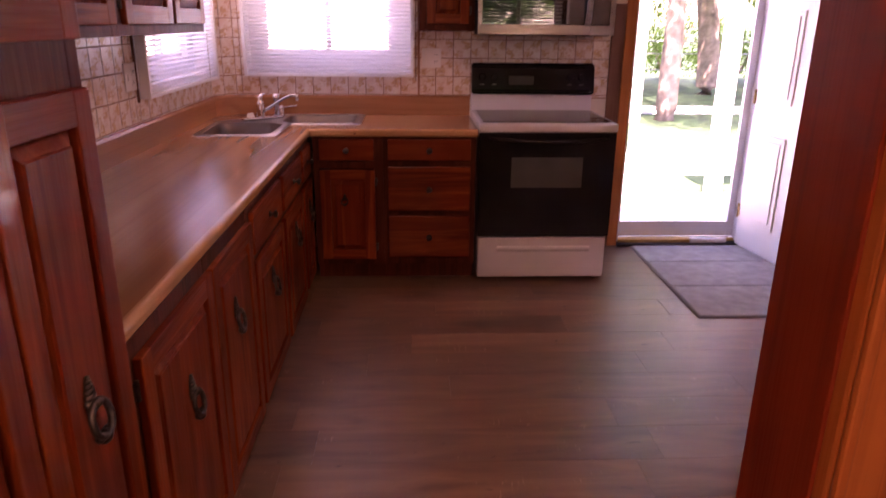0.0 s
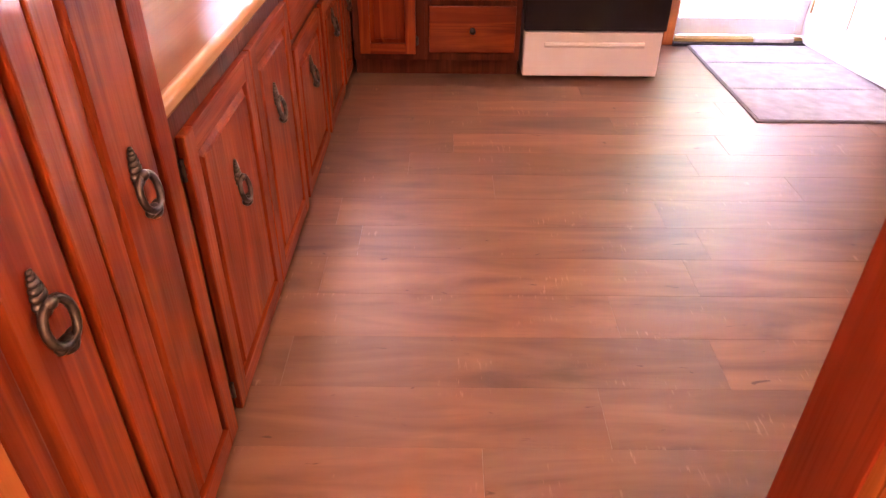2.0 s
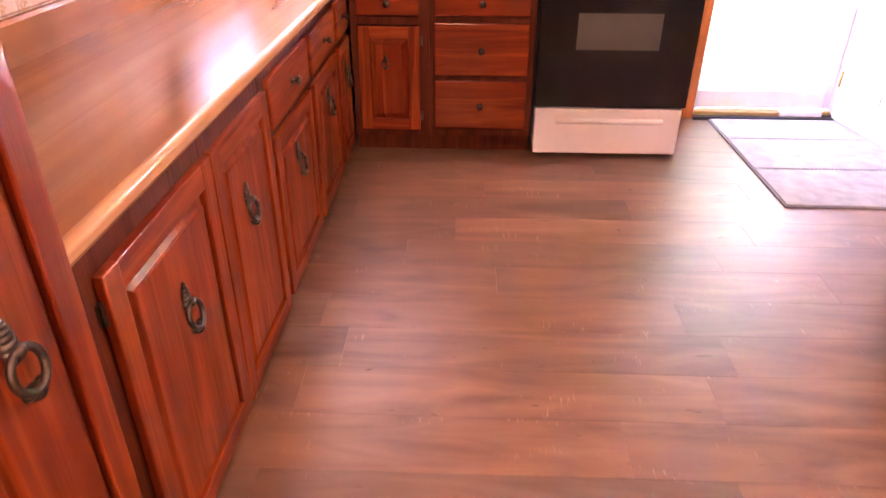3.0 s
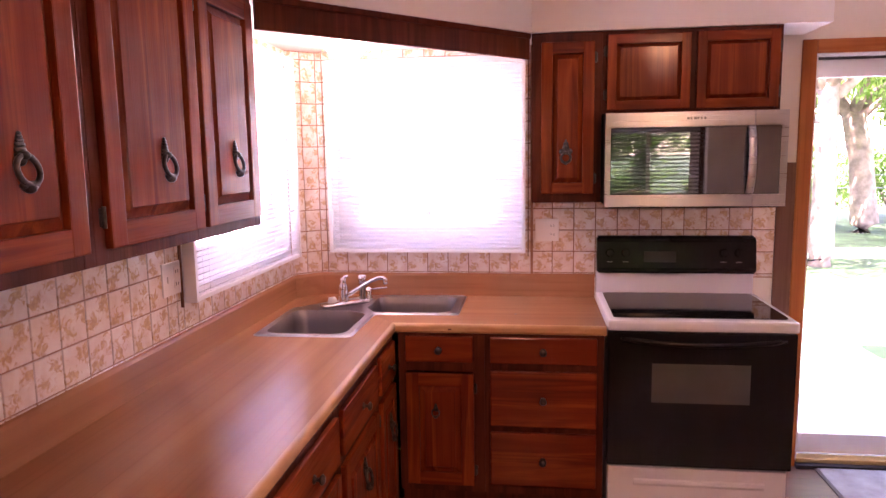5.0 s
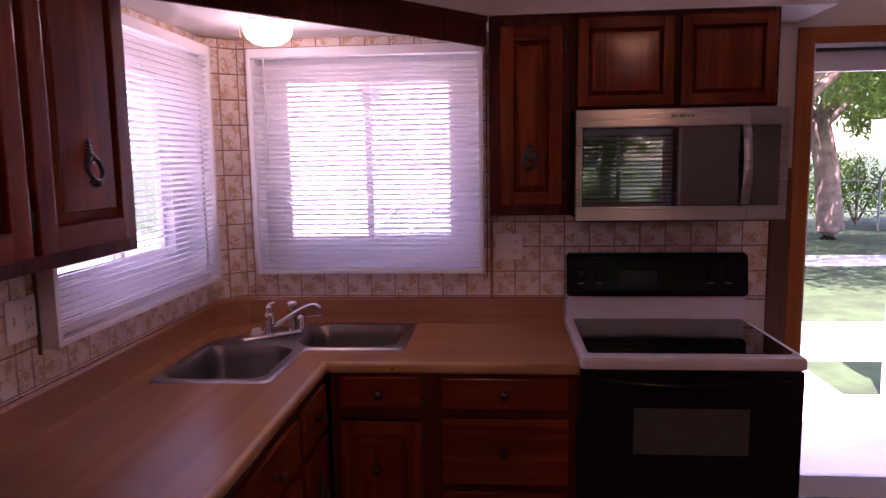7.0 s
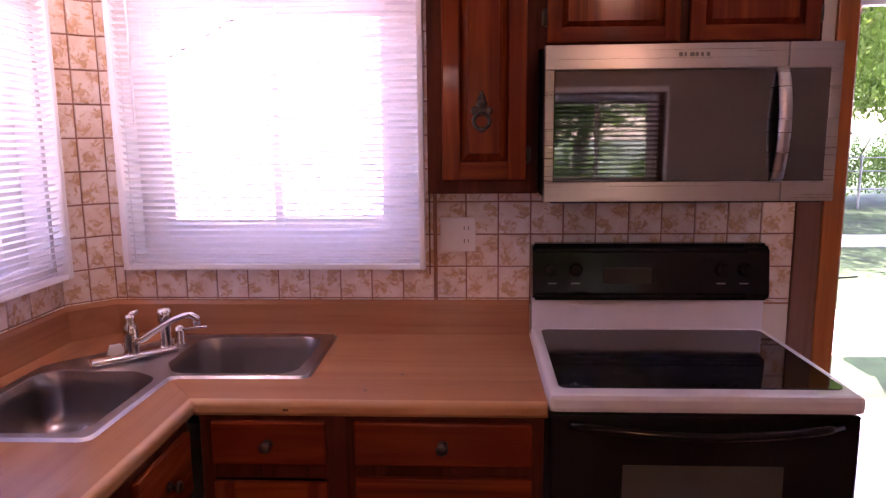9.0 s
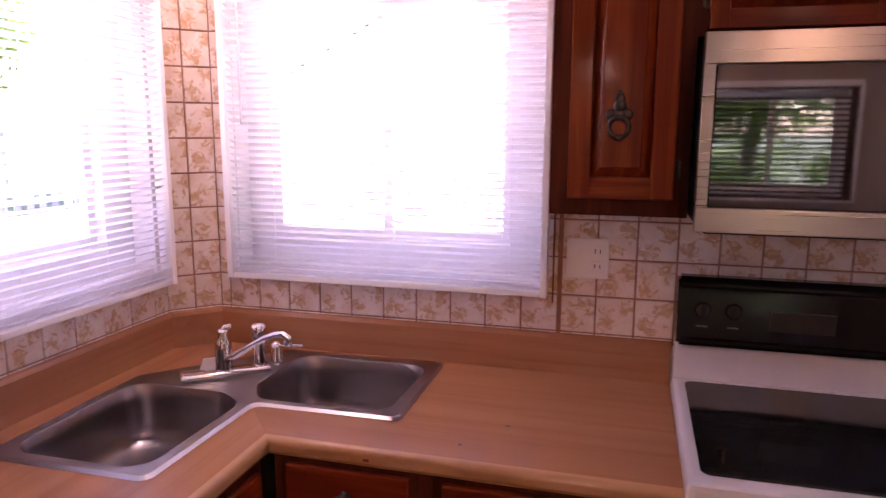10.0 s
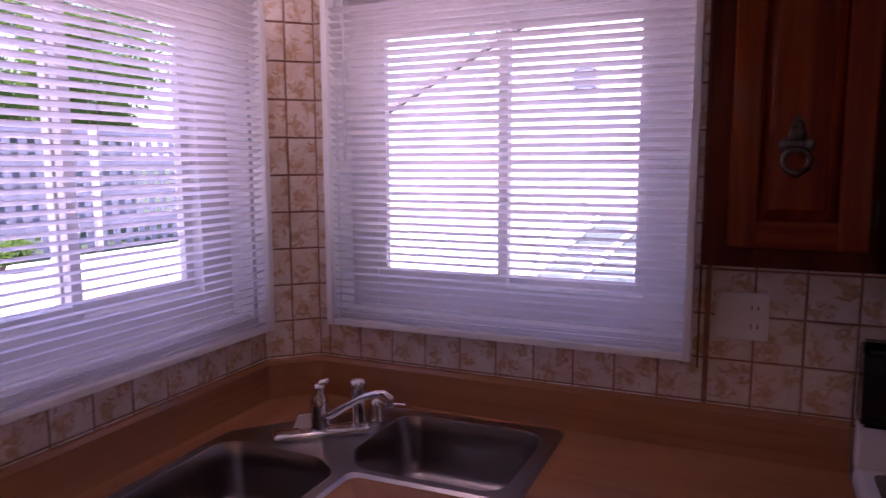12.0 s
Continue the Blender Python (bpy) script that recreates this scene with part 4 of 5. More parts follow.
tube(bm, [(0.0, -0.012, 0.050), (0.022, -0.035, 0.066), (0.060, -0.072, 0.100), (0.095, -0.104, 0.128), (0.120, -0.125, 0.141), (0.138, -0.139, 0.142), (0.149, -0.147, 0.134), (0.150, -0.148, 0.112)], [0.010, 0.010, 0.0085, 0.0085, 0.0085, 0.010, 0.011, 0.011], 14)
part("spout", bm, CHROME, tap, smooth=True)
bm = bmesh.new()
lathe(bm, [(0.019, 0.016), (0.017, 0.03), (0.016, 0.09), (0.021, 0.108), (0.022, 0.132), (0.017, 0.141), (0.004, 0.143)], pose(0.096, 0.0, 0), 18)
part("sprayer", bm, CHROME, tap, smooth=True)
sp = thing("soap_dispenser", "small chrome pump dispenser with a straight white-tipped lever", "soap dispenser", m=pose(0.424, 3.812, zs, 0, 0, 0))
bm = bmesh.new()
lathe(bm, [(0.022, 0), (0.021, 0.012), (0.018, 0.018), (0.019, 0.048), (0.014, 0.062), (0.005, 0.068)], pose(0, 0, 0), 18)
part("body", bm, CHROME, sp, smooth=True)
bm = bmesh.new()
tube(bm, [(0.012, 0, 0.056), (0.100, -0.022, 0.070)], [0.004, 0.0035], 8)
part("lever", bm, CHROME, sp, smooth=True)

# Bit of white caulk behind the tap, shaped as a tapered block.
wedge = thing("caulk_wedge", "small white caulk wedge behind the tap", "scraper", m=pose(0.268, 3.700, zs, 0, 0, 40))
bm = bmesh.new()
prism(bm, [(-0.030, 0.0), (0.030, 0.0), (0.030, 0.006), (-0.030, 0.006)], 0.0, 0.034)
for v in bm.verts:
    if v.co.z > 0.01:
        v.co.x *= 0.55
        v.co.y += 0.006
part("caulk_piece", bm, PLASTIC, wedge)

# ---- range ----
RX0, RX1 = 1.574, 2.332
rg = thing("kitchen_range", "white electric range with a black glass cooktop and black oven door", "range")
part("body", boxes(((RX0 + 0.006, 3.36, 0.03), (RX1 - 0.006, 3.965, 0.872)), bev=0.003), WHITE, rg)
bm = bmesh.new()
box(bm, (RX0 - 0.004, 3.313, 0.868), (RX1 + 0.004, 3.93, 0.916), 0.014)
part("cooktop_rim", bm, WHITE, rg)
bm = bmesh.new()
prism(bm, rounded([(RX0 + 0.024, 3.360), (RX1 - 0.024, 3.360), (RX1 - 0.028, 3.887), (RX0 + 0.028, 3.887)], 0.022, 5), 0.9165, 0.920)
part("cooktop_glass", bm, BLACKGLASS, rg, "black ceramic glass cooktop")
part("backguard", boxes(((RX0, 3.9305, 0.905), (RX1, 3.965, 1.02)), bev=0.006), WHITE, rg)
bm = bmesh.new()
prof = [(3.975, 1.015), (3.895, 1.015), (3.885, 1.035), (3.905, 1.180), (3.925, 1.198), (3.975, 1.198)]
ends = [[bm.verts.new((x, y, z)) for y, z in prof] for x in (RX0, RX1)]
for i in range(len(prof)):
    j = (i + 1) % len(prof)
    bm.faces.new((ends[0][i], ends[1][i], ends[1][j], ends[0][j]))
bm.faces.new(ends[0])
bm.faces.new(ends[1][::-1])
bmesh.ops.bevel(bm, geom=bm.edges[:], offset=0.008, segments=2, affect="EDGES")
pan = part("control_panel", bm, BLACK, rg, "glossy black control panel")
for x in (1.636, 1.712, 2.176, 2.248):
    bm = bmesh.new()
    lathe(bm, [(0.022, 0), (0.021, 0.012), (0.017, 0.020), (0.004, 0.021)], pose(x, 3.894, 1.118, 82), 18)
    box(bm, (x - 0.004, 3.868, 1.100), (x + 0.004, 3.880, 1.136), 0.0015)
    part("burner_knob", bm, BLACK, pan, smooth=False)
    part("dial_mark", boxes(((x - 0.014, 3.8875, 1.072), (x + 0.014, 3.8885, 1.076))), GREYMARK, pan)
part("clock_window", boxes(((1.80, 3.890, 1.07), (1.955, 3.894, 1.125)), bev=0.002), DARK, pan)
od = part("oven_door", boxes(((RX0 + 0.001, 3.322, 0.275), (RX1 - 0.001, 3.358, 0.863)), bev=0.006), BLACK, rg, "black glass oven door")
part("oven_window", boxes(((1.755, 3.3195, 0.56), (2.152, 3.3215, 0.73)), bev=0.0008), OVENGLASS, od, "grey oven window")
bm = bmesh.new()
pts = [(RX0 + 0.05 + 0.66 * k / 12, 3.322 - 0.028 * math.sin(math.pi * k / 12) ** 0.5, 0.835 - 0.018 * math.sin(math.pi * k / 12)) for k in range(13)]
tube(bm, pts, 0.013, 10)
part("handle", bm, BLACK, od, "black curved oven handle", smooth=True)
dr = part("storage_drawer", boxes(((RX0 + 0.008, 3.325, 0.028), (RX1 - 0.018, 3.358, 0.265)), bev=0.006), WHITE, rg, "white storage drawer")
bm = bmesh.new()
prof = [(3.3245, 0.216), (3.317, 0.211), (3.314, 0.199), (3.3245, 0.184)]
ends = [[bm.verts.new((x, y, z)) for y, z in prof] for x in (1.690, 2.225)]
for i in range(4):
    j = (i + 1) % 4
    bm.faces.new((ends[0][i], ends[1][i], ends[1][j], ends[0][j]))
bm.faces.new(ends[0])
bm.faces.new(ends[1][::-1])
part("grip", bm, WHITE, dr)
for x in (RX0 + 0.05, RX1 - 0.05):
    for y in (3.40, 3.92):
        bm = bmesh.new()
        lathe(bm, [(0.016, 0), (0.016, 0.008), (0.008, 0.01), (0.008, 0.03)], pose(x, y, 0), 10)
        part("foot", bm, DARK, rg)

# ---- microwave ----
MX0, MX1, MY = 1.570, 2.328, 3.540
mw = thing("microwave", "stainless steel over-the-range microwave with a dark glass door", "microwave")
part("body", boxes(((MX0 + 0.004, MY + 0.035, 1.382), (MX1 - 0.004, 3.99, 1.781)), bev=0.003), DARK, mw)
part("underside", boxes(((MX0 + 0.02, MY + 0.02, 1.366), (MX1 - 0.02, 3.98, 1.381)), bev=0.004), DARK, mw, "black vented underside")
md = part("door", boxes(((MX0 + 0.024, MY + 0.012, 1.424), (2.190, MY + 0.033, 1.716))), DARK, mw)
part("top_trim", boxes(((MX0, MY, 1.7165), (2.190, MY + 0.033, 1.780)), bev=0.002), STEEL, md)
part("bottom_trim", boxes(((MX0, MY, 1.372), (2.190, MY + 0.033, 1.4235)), bev=0.002), STEEL, md)
part("side_trim", boxes(((MX0, MY, 1.424), (MX0 + 0.0235, MY + 0.033, 1.716)), bev=0.001), STEEL, md)
part("glass", boxes(((MX0 + 0.025, MY + 0.001, 1.425), (2.1895, MY + 0.0115, 1.715)), bev=0.001), MWGLASS, md, "dark reflective door glass")
cp = part("control_side", boxes(((2.300, MY, 1.424), (MX1, MY + 0.033, 1.716)), bev=0.001), STEEL, mw)
part("top_trim", boxes(((2.193, MY, 1.7165), (MX1, MY + 0.033, 1.780)), bev=0.002), STEEL, cp)
part("bottom_trim", boxes(((2.193, MY, 1.372), (MX1, MY + 0.033, 1.4235)), bev=0.002), STEEL, cp)
part("control_glass", boxes(((2.194, MY + 0.001, 1.425), (2.2995, MY + 0.0115, 1.715)), bev=0.001), MWGLASS, cp)
bm = bmesh.new()
n = 14
rows = []
for k in range(n + 1):
    z = 1.420 + 0.298 * k / n
    y = MY - 0.004 - 0.036 * math.sin(math.pi * k / n) ** 0.7
    rows.append([bm.verts.new(c) for c in ((2.160, y + 0.006, z), (2.166, y, z), (2.188, y, z), (2.194, y + 0.006, z), (2.188, y + 0.009, z), (2.166, y + 0.009, z))])
for r, s in zip(rows, rows[1:]):
    for k in range(6):
        bm.faces.new((r[k], r[(k + 1) % 6], s[(k + 1) % 6], s[k]))
bm.faces.new(rows[0][::-1])
bm.faces.new(rows[-1])
part("handle", bm, STEEL, md, "bowed stainless handle", smooth=True)
bm = bmesh.new()
for k, w in enumerate((0.010, 0.006, 0.012, 0.008, 0.007, 0.009)):
    box(bm, (1.912 + 0.014 * k, MY - 0.0008, 1.747), (1.912 + 0.014 * k + w, MY + 0.0004, 1.757))
part("badge", bm, GREYMARK, md)

# ---- sockets ----
for m, lab in ((pose(1.328, 3.992, 1.222), "ivory switch and socket plate on the flowered tiles"), (pose(0.008, 2.645, 1.20, 0, 0, 90), "ivory double socket plate on the flowered tiles")):
    o = thing("wall_socket", lab, "wall socket", "wall sockets", m)
    bm = boxes(((-0.060, -0.006, -0.058), (0.060, 0.0005, 0.058)), bev=0.003)
    part("plate", bm, PLASTIC, o)
    part("switch", boxes(((-0.034, -0.011, -0.012), (-0.024, -0.0062, 0.012)), bev=0.001), PLASTIC, o)
    for z in (-0.022, 0.022):
        part("outlet", boxes(((0.012, -0.0085, z - 0.016), (0.046, -0.0062, z + 0.016)), bev=0.002), PLASTIC, o)
        part("slot", boxes(((0.020, -0.0092, z - 0.006), (0.0225, -0.0086, z + 0.006))), DARK, o)
        part("slot", boxes(((0.034, -0.0092, z - 0.006), (0.0365, -0.0086, z + 0.006))), DARK, o)

# ---- ceiling lights ----
for (x, y, z), r, mat, lab in (((0.40, 3.62, SOFFIT_Z), 0.094, DOME, "round opal glass ceiling light with a pull chain"), ((2.25, 1.2, WALL_H), 0.115, DOME2, "round amber glass ceiling light in the kitchen"), ((1.1, -1.5, WALL_H), 0.115, DOME2, "round amber glass ceiling light of the hall")):
    o = thing("ceiling_light", lab, "ceiling light", m=pose(x, y, z))
    bm = bmesh.new()
    lathe(bm, [(r * 0.93, 0.0), (r * 0.93, -0.012), (r * 0.86, -0.016)], None, 28)
    part("mount", bm, VINYL, o, smooth=False)
    bm = bmesh.new()
    lathe(bm, [(r * 0.9, -0.014), (r, -0.024), (r * 0.98, -0.045), (r * 0.86, -0.068), (r * 0.6, -0.086), (r * 0.3, -0.094), (0.004, -0.096)], None, 28)
    g = part("shade", bm, mat, o, smooth=True)
    g.visible_shadow = False
    if r < 0.11:
        bm = bmesh.new()
        tube(bm, [(-0.118, 0.02, -0.002), (-0.118, 0.02, -0.045), (-0.119, 0.02, -0.055)], [0.001, 0.001, 0.003], 6)
        part("pull_chain", bm, BRASS, o)

# ---- mat by the door ----
mt = thing("door_mat", "lilac grey woven mat with dark border on the plank floor", "door mat", m=pose(2.675, 2.775, 0))
part("binding", boxes(((0, 0, 0.0), (0.84, 1.28, 0.007)), bev=0.003), MATEDGE, mt)
part("weave", boxes(((0.014, 0.014, 0.0072), (0.826, 0.425, 0.011)), ((0.014, 0.440, 0.0072), (0.826, 0.850, 0.011)), ((0.014, 0.865, 0.0072), (0.826, 1.266, 0.011)), bev=0.002), MAT, mt)
bm = bmesh.new()
for y in (0.4325, 0.8575):
    for k in range(40):
        box(bm, (0.02 + 0.02 * k, y - 0.014, 0.0115), (0.032 + 0.02 * k, y + 0.014, 0.0130))
part("stitching", bm, MAT, mt, kind="stuff")

# ---- outdoors ----
GZ = -0.14
bm = bmesh.new()
S = 400
ring = [(-S, -S), (S, -S), (S, S), (-S, S)]
v = [bm.verts.new((x, y, GZ)) for x, y in ring]
bm.faces.new(v)
ground = part("ground", bm, GRASS, kind="structure")
part("patio", boxes(((-1.5, 4.15, GZ - 0.05), (6.8, 5.95, GZ + 0.03)), ((-1.5, 5.95, GZ - 0.05), (3.75, 8.3, GZ + 0.03))), CONCRETE, kind="structure")
part("path", boxes(((3.75, 6.9, GZ - 0.05), (16, 8.3, GZ + 0.015)), ((-0.7, 12.2, GZ - 0.05), (22, 13.4, GZ + 0.012)), ((2.2, -5.2, GZ - 0.05), (9.0, -1.2, GZ + 0.012))), CONCRETE, kind="structure")

cover = thing("patio_cover", "white wooden patio cover on a square post", "patio cover")
part("post", boxes(((4.02, 5.86, GZ + 0.02), (4.15, 5.99, 1.75)), bev=0.006), STUCCO, cover)
bm = bmesh.new()
prof = [(5.75, 1.62), (5.75, 1.76), (8.6, 2.55), (8.6, 2.40)]
ends = [[bm.verts.new((x, 5.7 if k < 0 else 6.05, z)) for x, z in ((3.88, 1.66), (7.2, 1.95), (7.2, 2.12), (3.88, 1.84))] for k in (-1, 1)]
for i in range(4):
    j = (i + 1) % 4
    bm.faces.new((ends[0][i], ends[1][i], ends[1][j], ends[0][j]))
bm.faces.new(ends[0])
bm.faces.new(ends[1][::-1])
part("beam", bm, STUCCO, cover)

nb = thing("neighbour_house", "white stucco gabled house with shingle roof and octagonal vent", "house")
bm = bmesh.new()
prof = [(-3.6, GZ), (5.0, GZ), (5.0, 2.10), (0.6, 4.33), (-3.6, 2.15)]
a = [bm.verts.new((x, 11.0, z)) for x, z in prof]
b = [bm.verts.new((x, 19.0, z)) for x, z in prof]
for i in range(len(prof)):
    j = (i + 1) % len(prof)
    bm.faces.new((a[i], a[j], b[j], b[i]))
bm.faces.new(a[::-1])
bm.faces.new(b)
bmesh.ops.recalc_face_normals(bm, faces=bm.faces)
part("wall", bm, STUCCO, nb)
bm = bmesh.new()
for (x0, z0), (x1, z1) in (((-3.9, 2.02), (0.6, 4.36)), ((0.6, 4.36), (5.3, 1.98))):
    q = [bm.verts.new((x, y, z + dz)) for dz in (0.0, 0.08) for x, z, y in ((x0, z0, 10.9), (x1, z1, 10.9), (x1, z1, 19.3), (x0, z0, 19.3))]
    for f in ((0, 1, 2, 3), (7, 6, 5, 4), (0, 4, 5, 1), (1, 5, 6, 2), (2, 6, 7, 3), (3, 7, 4, 0)):
        bm.faces.new([q[k] for k in f])
part("roof", bm, ROOFING, nb)
bm = bmesh.new()
lathe(bm, [(0.20, 0), (0.20, 0.03), (0.16, 0.03), (0.16, 0.012)], pose(-0.57, 10.995, 2.62, 90, 22.5), 8)
for k in range(5):
    box(bm, (-0.70, 10.965, 2.50 + 0.055 * k), (-0.44, 10.985, 2.52 + 0.055 * k))
part("vent", bm, SIDING, nb, "blue grey louvred octagonal vent")
part("fascia", boxes(((-3.6, 10.98, 2.02), (-3.0, 10.999, 2.10))), STUCCO, nb)
part("band", boxes(((-3.6, 10.97, 1.55), (3.4, 10.999, 1.66)), ((-3.6, 10.97, 0.92), (3.4, 10.999, 1.0))), BRICKPINK, nb, "pinkish trim board")

gar = thing("garage", "long grey sided garage with a low grey roof", "garage")
part("wall", boxes(((-19.0, -4.0, GZ), (-16.0, 18.0, 2.35))), SIDING, gar)
part("roof", boxes(((-19.3, -4.3, 2.35), (-15.7, 18.3, 2.5)), bev=0.03), ROOFING, gar)
# Pale drive; its unseen near end is added to bounce sun onto the side blind.
part("drive", boxes(((-10.2, -2.0, GZ - 0.05), (-0.8, 18.0, GZ + 0.012))), CONCRETE, kind="structure")

gt = thing("garden_swing", "grey green slatted garden seat on a white frame", "garden seat")
for k in range(12):
    x0 = -0.56 + 0.062 * k
    part("slat", boxes(((x0, 7.9 + 0.03 * k, 0.42 + 0.058 * k), (1.30, 7.915 + 0.03 * k, 0.464 + 0.058 * k)), bev=0.003), BENCHWOOD, gt)
for x in (-0.60, -0.20):
    bm = bmesh.new()
    tube(bm, [(x, 7.86, 0.36), (x + 0.78, 8.24, 1.12)], 0.026, 8)
    part("rail", bm, STUCCO, gt)
part("cushion", boxes(((0.05, 7.8, 0.40), (0.9, 8.1, 0.50)), bev=0.03), TARP, gt)
for x in (-0.30, 1.18):
    bm = bmesh.new()
    tube(bm, [(x - 0.35, 7.7, GZ), (x, 8.2, 0.95), (x + 0.25, 8.6, 1.25)], 0.022, 8)
    tube(bm, [(x + 0.35, 8.9, GZ), (x + 0.25, 8.6, 1.25)], 0.022, 8)
    part("leg_frame", bm, STUCCO, gt)

# trellis fence beyond the side window
trellis = thing("trellis_fence", "shaded bluish grey square garden trellis between white posts", "fence")
FXW, FY0, FY1, FZ1 = -10.6, 0.0, 17.0, 2.25
bm = bmesh.new()
k = 0
while FY0 + 0.32 * k < FY1:
    box(bm, (FXW - 0.012, FY0 + 0.32 * k, GZ), (FXW, FY0 + 0.32 * k + 0.17, FZ1))
    k += 1
for k in range(8):
    box(bm, (FXW + 0.001, FY0, 0.02 + 0.30 * k), (FXW + 0.013, FY1, 0.02 + 0.30 * k + 0.14))
part("lattice", bm, SIDING, trellis, kind="stuff")
for k in range(8):
    part("post", boxes(((FXW + 0.014, FY0 + 2.4 * k, GZ), (FXW + 0.12, FY0 + 2.4 * k + 0.11, FZ1 + 0.1)), bev=0.006), STUCCO, trellis)
part("rail", boxes(((FXW - 0.05, FY0, FZ1 + 0.001), (FXW + 0.013, FY1, FZ1 + 0.06)), bev=0.004), STUCCO, trellis)


def leaves(bm, rng, c, r, n, size):
    for _ in range(n):
        u = Vector((rng.gauss(0, 1), rng.gauss(0, 1), rng.gauss(0, 1))).normalized() * (r * rng.random() ** 0.4)
        p = Vector(c) + Vector((u.x, u.y, u.z * 0.7))
        m = Matrix.Translation(p) @ Euler((rng.random() * 6, rng.random() * 6, rng.random() * 6)).to_matrix().to_4x4()
        s = size * (0.6 + 0.8 * rng.random())
        q = [bm.verts.new(m @ Vector(t)) for t in ((-s, 0, 0), (0, -s * 0.45, 0.1 * s), (s, 0, 0), (0, s * 0.45, 0.1 * s))]
        bm.faces.new(q)


def tree(x, y, h, lean, seed, r0=0.28, crown=2.4, low=2.0, label="broad leafy garden tree with a forked grey trunk"):
    rng = random.Random(seed)
    t = thing("tree", label, "tree", "garden trees", pose(x, y, GZ))
    bm = bmesh.new()
    fork = h * 0.36
    tube(bm, [(0, 0, -0.1), (0.02, 0, 0.2), (lean * 0.4, 0, fork * 0.6), (lean, 0.1, fork)], [r0 * 1.5, r0 * 1.05, r0 * 0.9, r0 * 0.85], 12)
    tips = []
    for k in range(6):
        a = k * 1.047 + rng.random() * 0.5
        l = h * (0.35 + 0.25 * rng.random())
        p = [Vector((lean, 0.1, fork * (0.9 + 0.02 * k)))]
        for s in range(1, 5):
            p.append(p[0] + Vector((math.cos(a) * l * 0.22 * s + rng.uniform(-0.12, 0.12), math.sin(a) * l * 0.22 * s + rng.uniform(-0.12, 0.12), l * 0.24 * s * (0.7 + 0.1 * s))))
        tube(bm, p, [r0 * 0.5, r0 * 0.38, r0 * 0.26, r0 * 0.15, r0 * 0.06], 9)
        tips += p[2:]
    part("trunk", bm, BARK, t, smooth=True)
    bm = bmesh.new()
    for p in tips:
        leaves(bm, rng, p, crown * 0.42, 700, 0.065)
    for k in range(16):
        a = rng.random() * 6.28
        rr = crown * rng.random() ** 0.5
        leaves(bm, rng, (lean + rr * math.cos(a), rr * math.sin(a), low + (h - low) * rng.random()), crown * 0.36, 750, 0.065)
    part("crown", bm, LEAF, t, kind="stuff")
    return t


tree(5.55, 11.4, 7.5, 0.05, 3, 0.17, 3.4, 2.3)
tree(8.15, 15.9, 7.0, -0.3, 5, 0.26, 2.8, 2.0)
# Next tree stands out of view, added so its crown shades the lawn.
tree(9.6, 9.2, 7.0, -0.5, 6, 0.24, 3.4, 2.6)
tree(11.5, 16.5, 7.0, 0.3, 8, 0.25, 2.8, 1.6)
tree(4.6, 22, 7.0, 0.2, 9, 0.25, 3.0, 1.6)
tree(15.5, 20.0, 7.0, 0.2, 12, 0.25, 3.2, 1.2)
tree(-13.6, 13.5, 5.5, 0.2, 16, 0.20, 1.7, 2.6)
tree(-3.0, 24.0, 8.5, 0.2, 22, 0.3, 3.4, 2.5)
tree(1.6, -8.5, 5.5, 0.3, 17, 0.2, 2.2, 1.2)
tree(6.2, -8.5, 6.0, 0.3, 18, 0.2, 2.4, 1.0)
tree(3.8, -11.5, 7.0, 0.3, 20, 0.2, 3.2, 0.8)


def shrub(x, y, r, h, seed):
    rng = random.Random(seed)
    t = thing("shrub", "dense dark green garden shrub along the fence", "shrub", "garden shrubs", pose(x, y, GZ))
    bm = bmesh.new()
    for k in range(6):
        a = k * 1.05
        tube(bm, [(0, 0, 0), (r * 0.3 * math.cos(a), r * 0.3 * math.sin(a), h * 0.4), (r * 0.6 * math.cos(a), r * 0.6 * math.sin(a), h * 0.8)], [0.03, 0.02, 0.008], 6)
    part("stems", bm, BARK, t)
    bm = bmesh.new()
    for k in range(9):
        leaves(bm, rng, (rng.uniform(-r, r) * 0.7, rng.uniform(-r, r) * 0.5, h * (0.25 + 0.6 * rng.random())), r * 0.5, 380, 0.045)
    part("foliage", bm, LEAF, t, kind="stuff")


for i, (x, y, r, h) in enumerate(((6.2, 18.6, 1.2, 2.0), (8.2, 18.9, 1.3, 2.4), (10.2, 19.0, 1.3, 2.1), (12.2, 19.2, 1.3, 1.9), (14.4, 19.0, 1.3, 1.7), (4.2, 19.0, 1.1, 1.6), (-9.6, 9.4, 0.45, 0.5),
                                   (2.6, -6.0, 1.0, 1.6), (4.4, -6.0, 1.0, 1.5), (1.0, -6.4, 1.0, 1.7), (6.4, -6.2, 1.0, 1.6), (1.2, 20.5, 1.4, 2.0))):
    shrub(x, y, r, h, 40 + i)

fence = thing("wire_fence", "galvanised wire garden fence on thin posts", "fence")
bm = bmesh.new()
for z in (0.45, 0.85, 1.15):
    tube(bm, [(2.0, 17.6, z + GZ), (18.0, 17.6, z + GZ)], 0.015, 6)
part("wires", bm, WIRE, fence)
for k in range(9):
    bm = bmesh.new()
    tube(bm, [(2.0 + 2 * k, 17.6, GZ), (2.0 + 2 * k, 17.6, GZ + 1.2)], 0.03, 8)
    part("post", bm, WIRE, fence)

# ---- floor planks, wall tiles ----
PW, PL = 0.205, 1.22
cache = {}


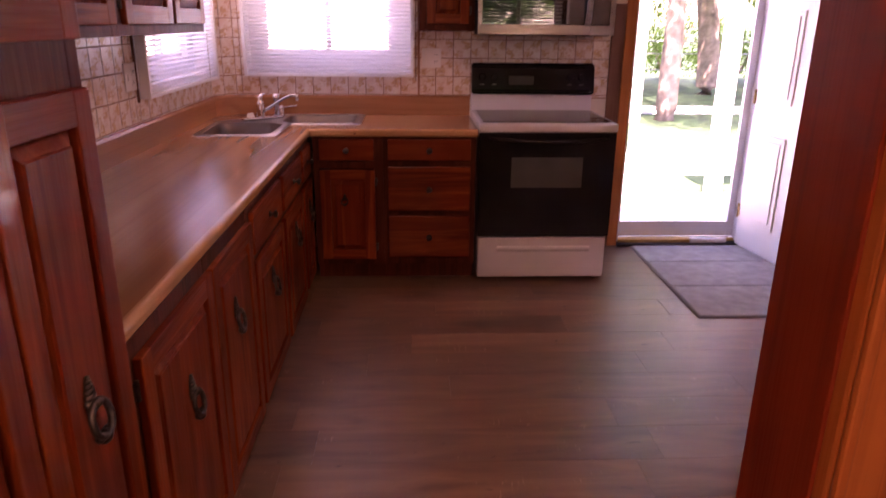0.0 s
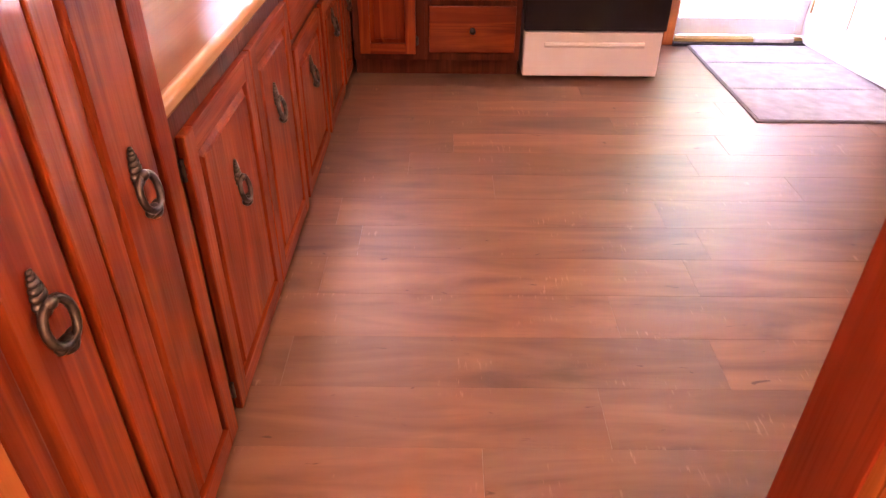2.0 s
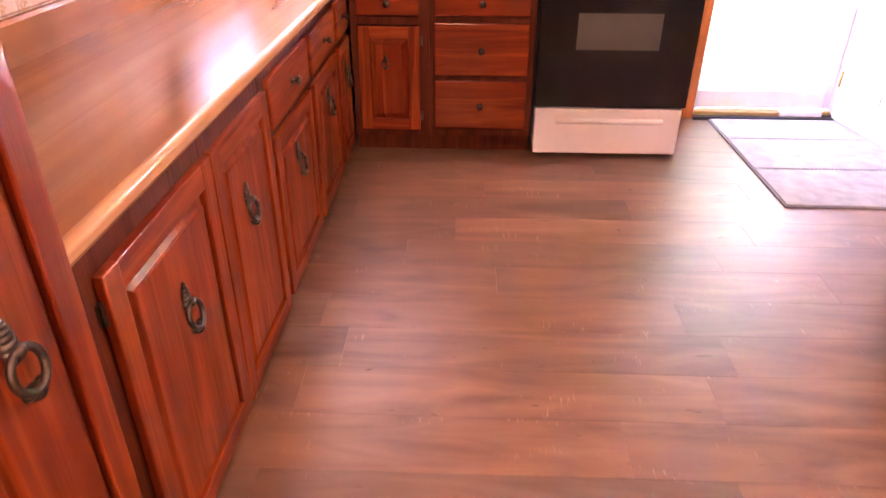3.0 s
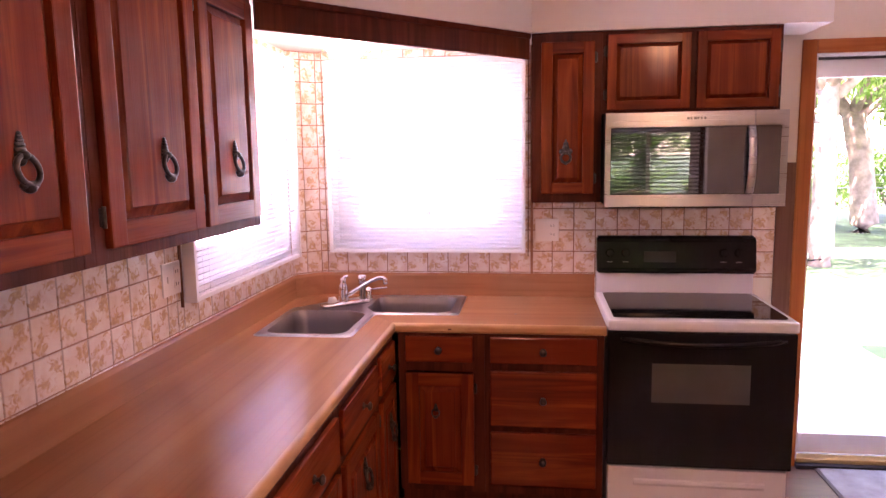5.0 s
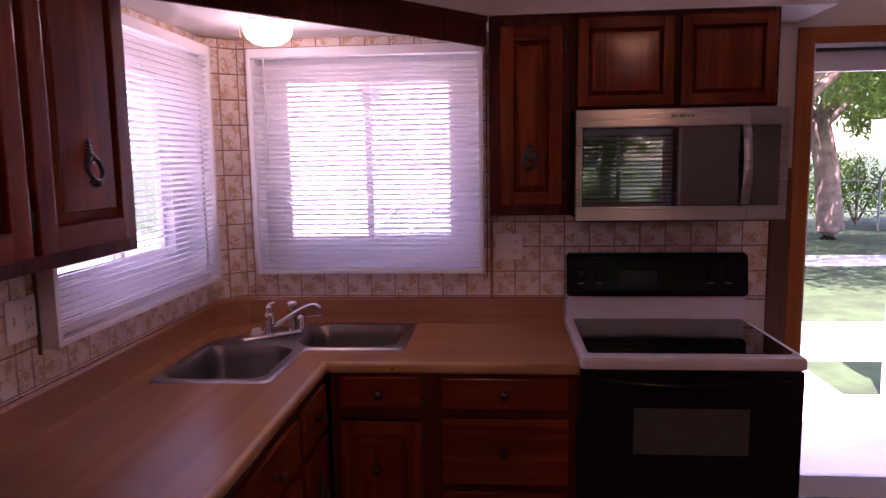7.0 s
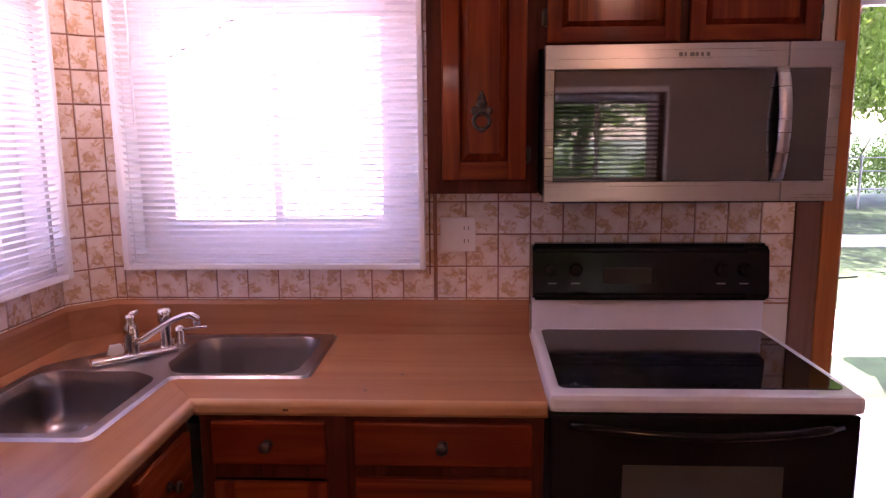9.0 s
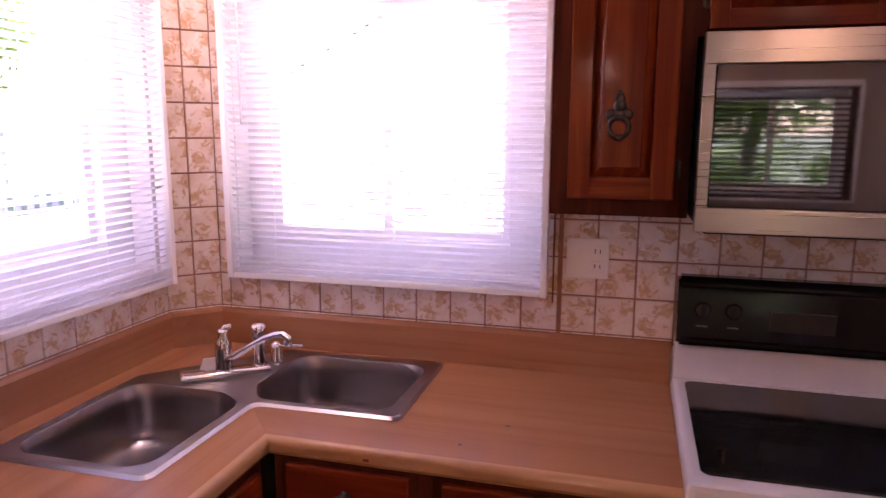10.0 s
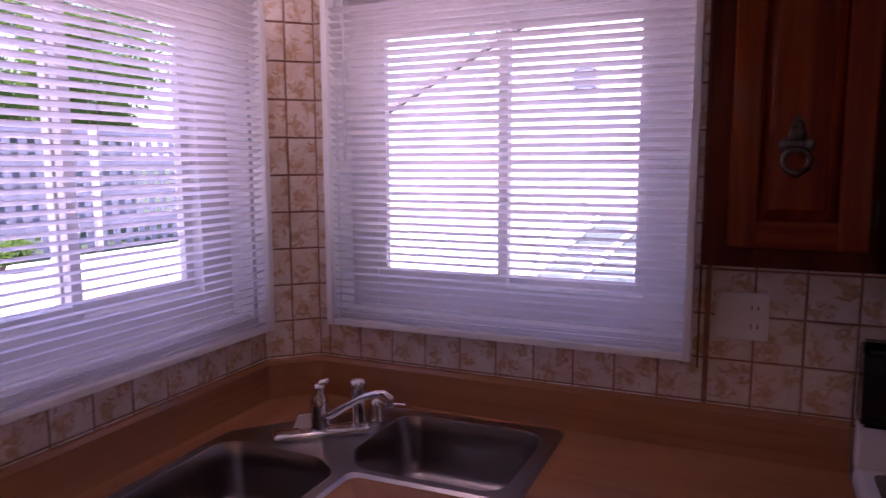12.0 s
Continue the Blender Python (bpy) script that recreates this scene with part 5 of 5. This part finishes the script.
def slab(kind, w, h, t, bev, mat):
    key = (kind, round(w, 3), round(h, 3))
    if key not in cache:
        bm = bmesh.new()
        a = [bm.verts.new(c) for c in ((0, 0, 0), (w, 0, 0), (w, h, 0), (0, h, 0))]
        b = [bm.verts.new(c) for c in ((0, 0, t - bev), (w, 0, t - bev), (w, h, t - bev), (0, h, t - bev))]
        c = [bm.verts.new(q) for q in ((bev, bev, t), (w - bev, bev, t), (w - bev, h - bev, t), (bev, h - bev, t))]
        for p, q in ((a, b), (b, c)):
            for i in range(4):
                j = (i + 1) % 4
                bm.faces.new((p[i], p[j], q[j], q[i]))
        bm.faces.new(c)
        me = bpy.data.meshes.new(kind)
        bm.to_mesh(me)
        bm.free()
        me.materials.append(mat)
        cache[key] = me
    return cache[key]


row = 0
y = 0.983 - 18 * PW
JOINT = {0.778: 1.577, 1.188: 1.684, 1.393: 1.980, 0.983: 0.720, 1.598: 0.860, 2.418: 1.200, 1.803: 1.980, 2.008: 1.360, 2.213: 1.007, 2.623: 1.970, 2.828: 1.327}
while y < 4.0:
    xmin, xmax = (0.0, 1.68) if y + PW / 2 < 0.0 else (0.0, 4.3)
    y1 = min(y + PW, 4.0)
    if y + PW > 0.0 > y:
        y1 = y + PW
    ya = max(y, HALL_Y)
    rng = random.Random(row * 7 + 1)
    off = next((v for k, v in JOINT.items() if abs(k - y) < 0.02), None)
    x = (off if off is not None else rng.uniform(0, PL)) % PL - PL
    while x < xmax:
        a, b = max(x, xmin), min(x + PL, xmax)
        if b - a > 0.02 and y1 - ya > 0.01:
            o = new("plank", slab("plank", b - a - 0.0005, y1 - ya - 0.0005, 0.008, 0.0004, PLANK))
            o.parent = floor
            o.location = (a + 0.00025, ya + 0.00025, -0.008)
        x += PL
    y += PW
    row += 1

TW, TH, TZ0 = 0.1085, 0.1108, 1.0


def tile_run(parent, m, u0, u1, z0, z1, uref, holes=()):
    """Tiles in a wall plane: local x along the wall, local y up, local z towards the room. holes: (u0, u1, z0, z1)."""
    i = math.floor((u0 - uref) / TW)
    while uref + i * TW < u1:
        a, b = max(u0, uref + i * TW), min(u1, uref + (i + 1) * TW)
        j = math.floor((z0 - TZ0) / TH)
        while TZ0 + j * TH < z1:
            c, d = max(z0, TZ0 + j * TH), min(z1, TZ0 + (j + 1) * TH)
            cells = [(a, b, c, d)]
            for h in holes:
                out = []
                for (p, q, r, s) in cells:
                    if q <= h[0] or p >= h[1] or s <= h[2] or r >= h[3]:
                        out.append((p, q, r, s))
                        continue
                    if p < h[0]:
                        out.append((p, h[0], r, s))
                    if q > h[1]:
                        out.append((h[1], q, r, s))
                    p2, q2 = max(p, h[0]), min(q, h[1])
                    if r < h[2]:
                        out.append((p2, q2, r, h[2]))
                    if s > h[3]:
                        out.append((p2, q2, h[3], s))
                cells = out
            for (p, q, r, s) in cells:
                if q - p > 0.012 and s - r > 0.012:
                    o = new("tile", slab("tile", q - p - 0.005, s - r - 0.005, 0.006, 0.0015, TILE))
                    o.parent = parent
                    o.matrix_basis = m @ Matrix.Translation((p + 0.0025, r + 0.0025, 0))
            j += 1
        i += 1


FN = pose(0, 3.997, 0, 90)
tile_run(wall_north, FN, CH + 0.002, 1.255, 0.985, 2.148, 1.247, [(NW[0] - 0.002, NW[1] + 0.002, NW[2] - 0.002, NW[3] + 0.002)])
tile_run(wall_north, FN, 1.255, 2.44, 0.985, 1.43, 1.247)
FWm = pose(0.003, 0, 0, 90, 0, 90)
tile_run(wall_west, FWm, 0.80, 2.68, 0.985, 1.395, 3.70)
tile_run(wall_west, FWm, 2.68, 4.0 - CH - 0.002, 0.985, 2.148, 3.70, [(WW[0] - 0.002, WW[1] + 0.002, WW[2] - 0.002, WW[3] + 0.002)])
FC = Matrix.Translation((0.0, 4.0 - CH, 0)) @ pose(0, 0, 0, 0, 0, 45) @ pose(0, 0, 0, 90)
tile_run(corner_wall, FC, 0.002, CH * 2 ** 0.5 - 0.002, 0.985, 2.148, CH * 2 ** 0.5 / 2)
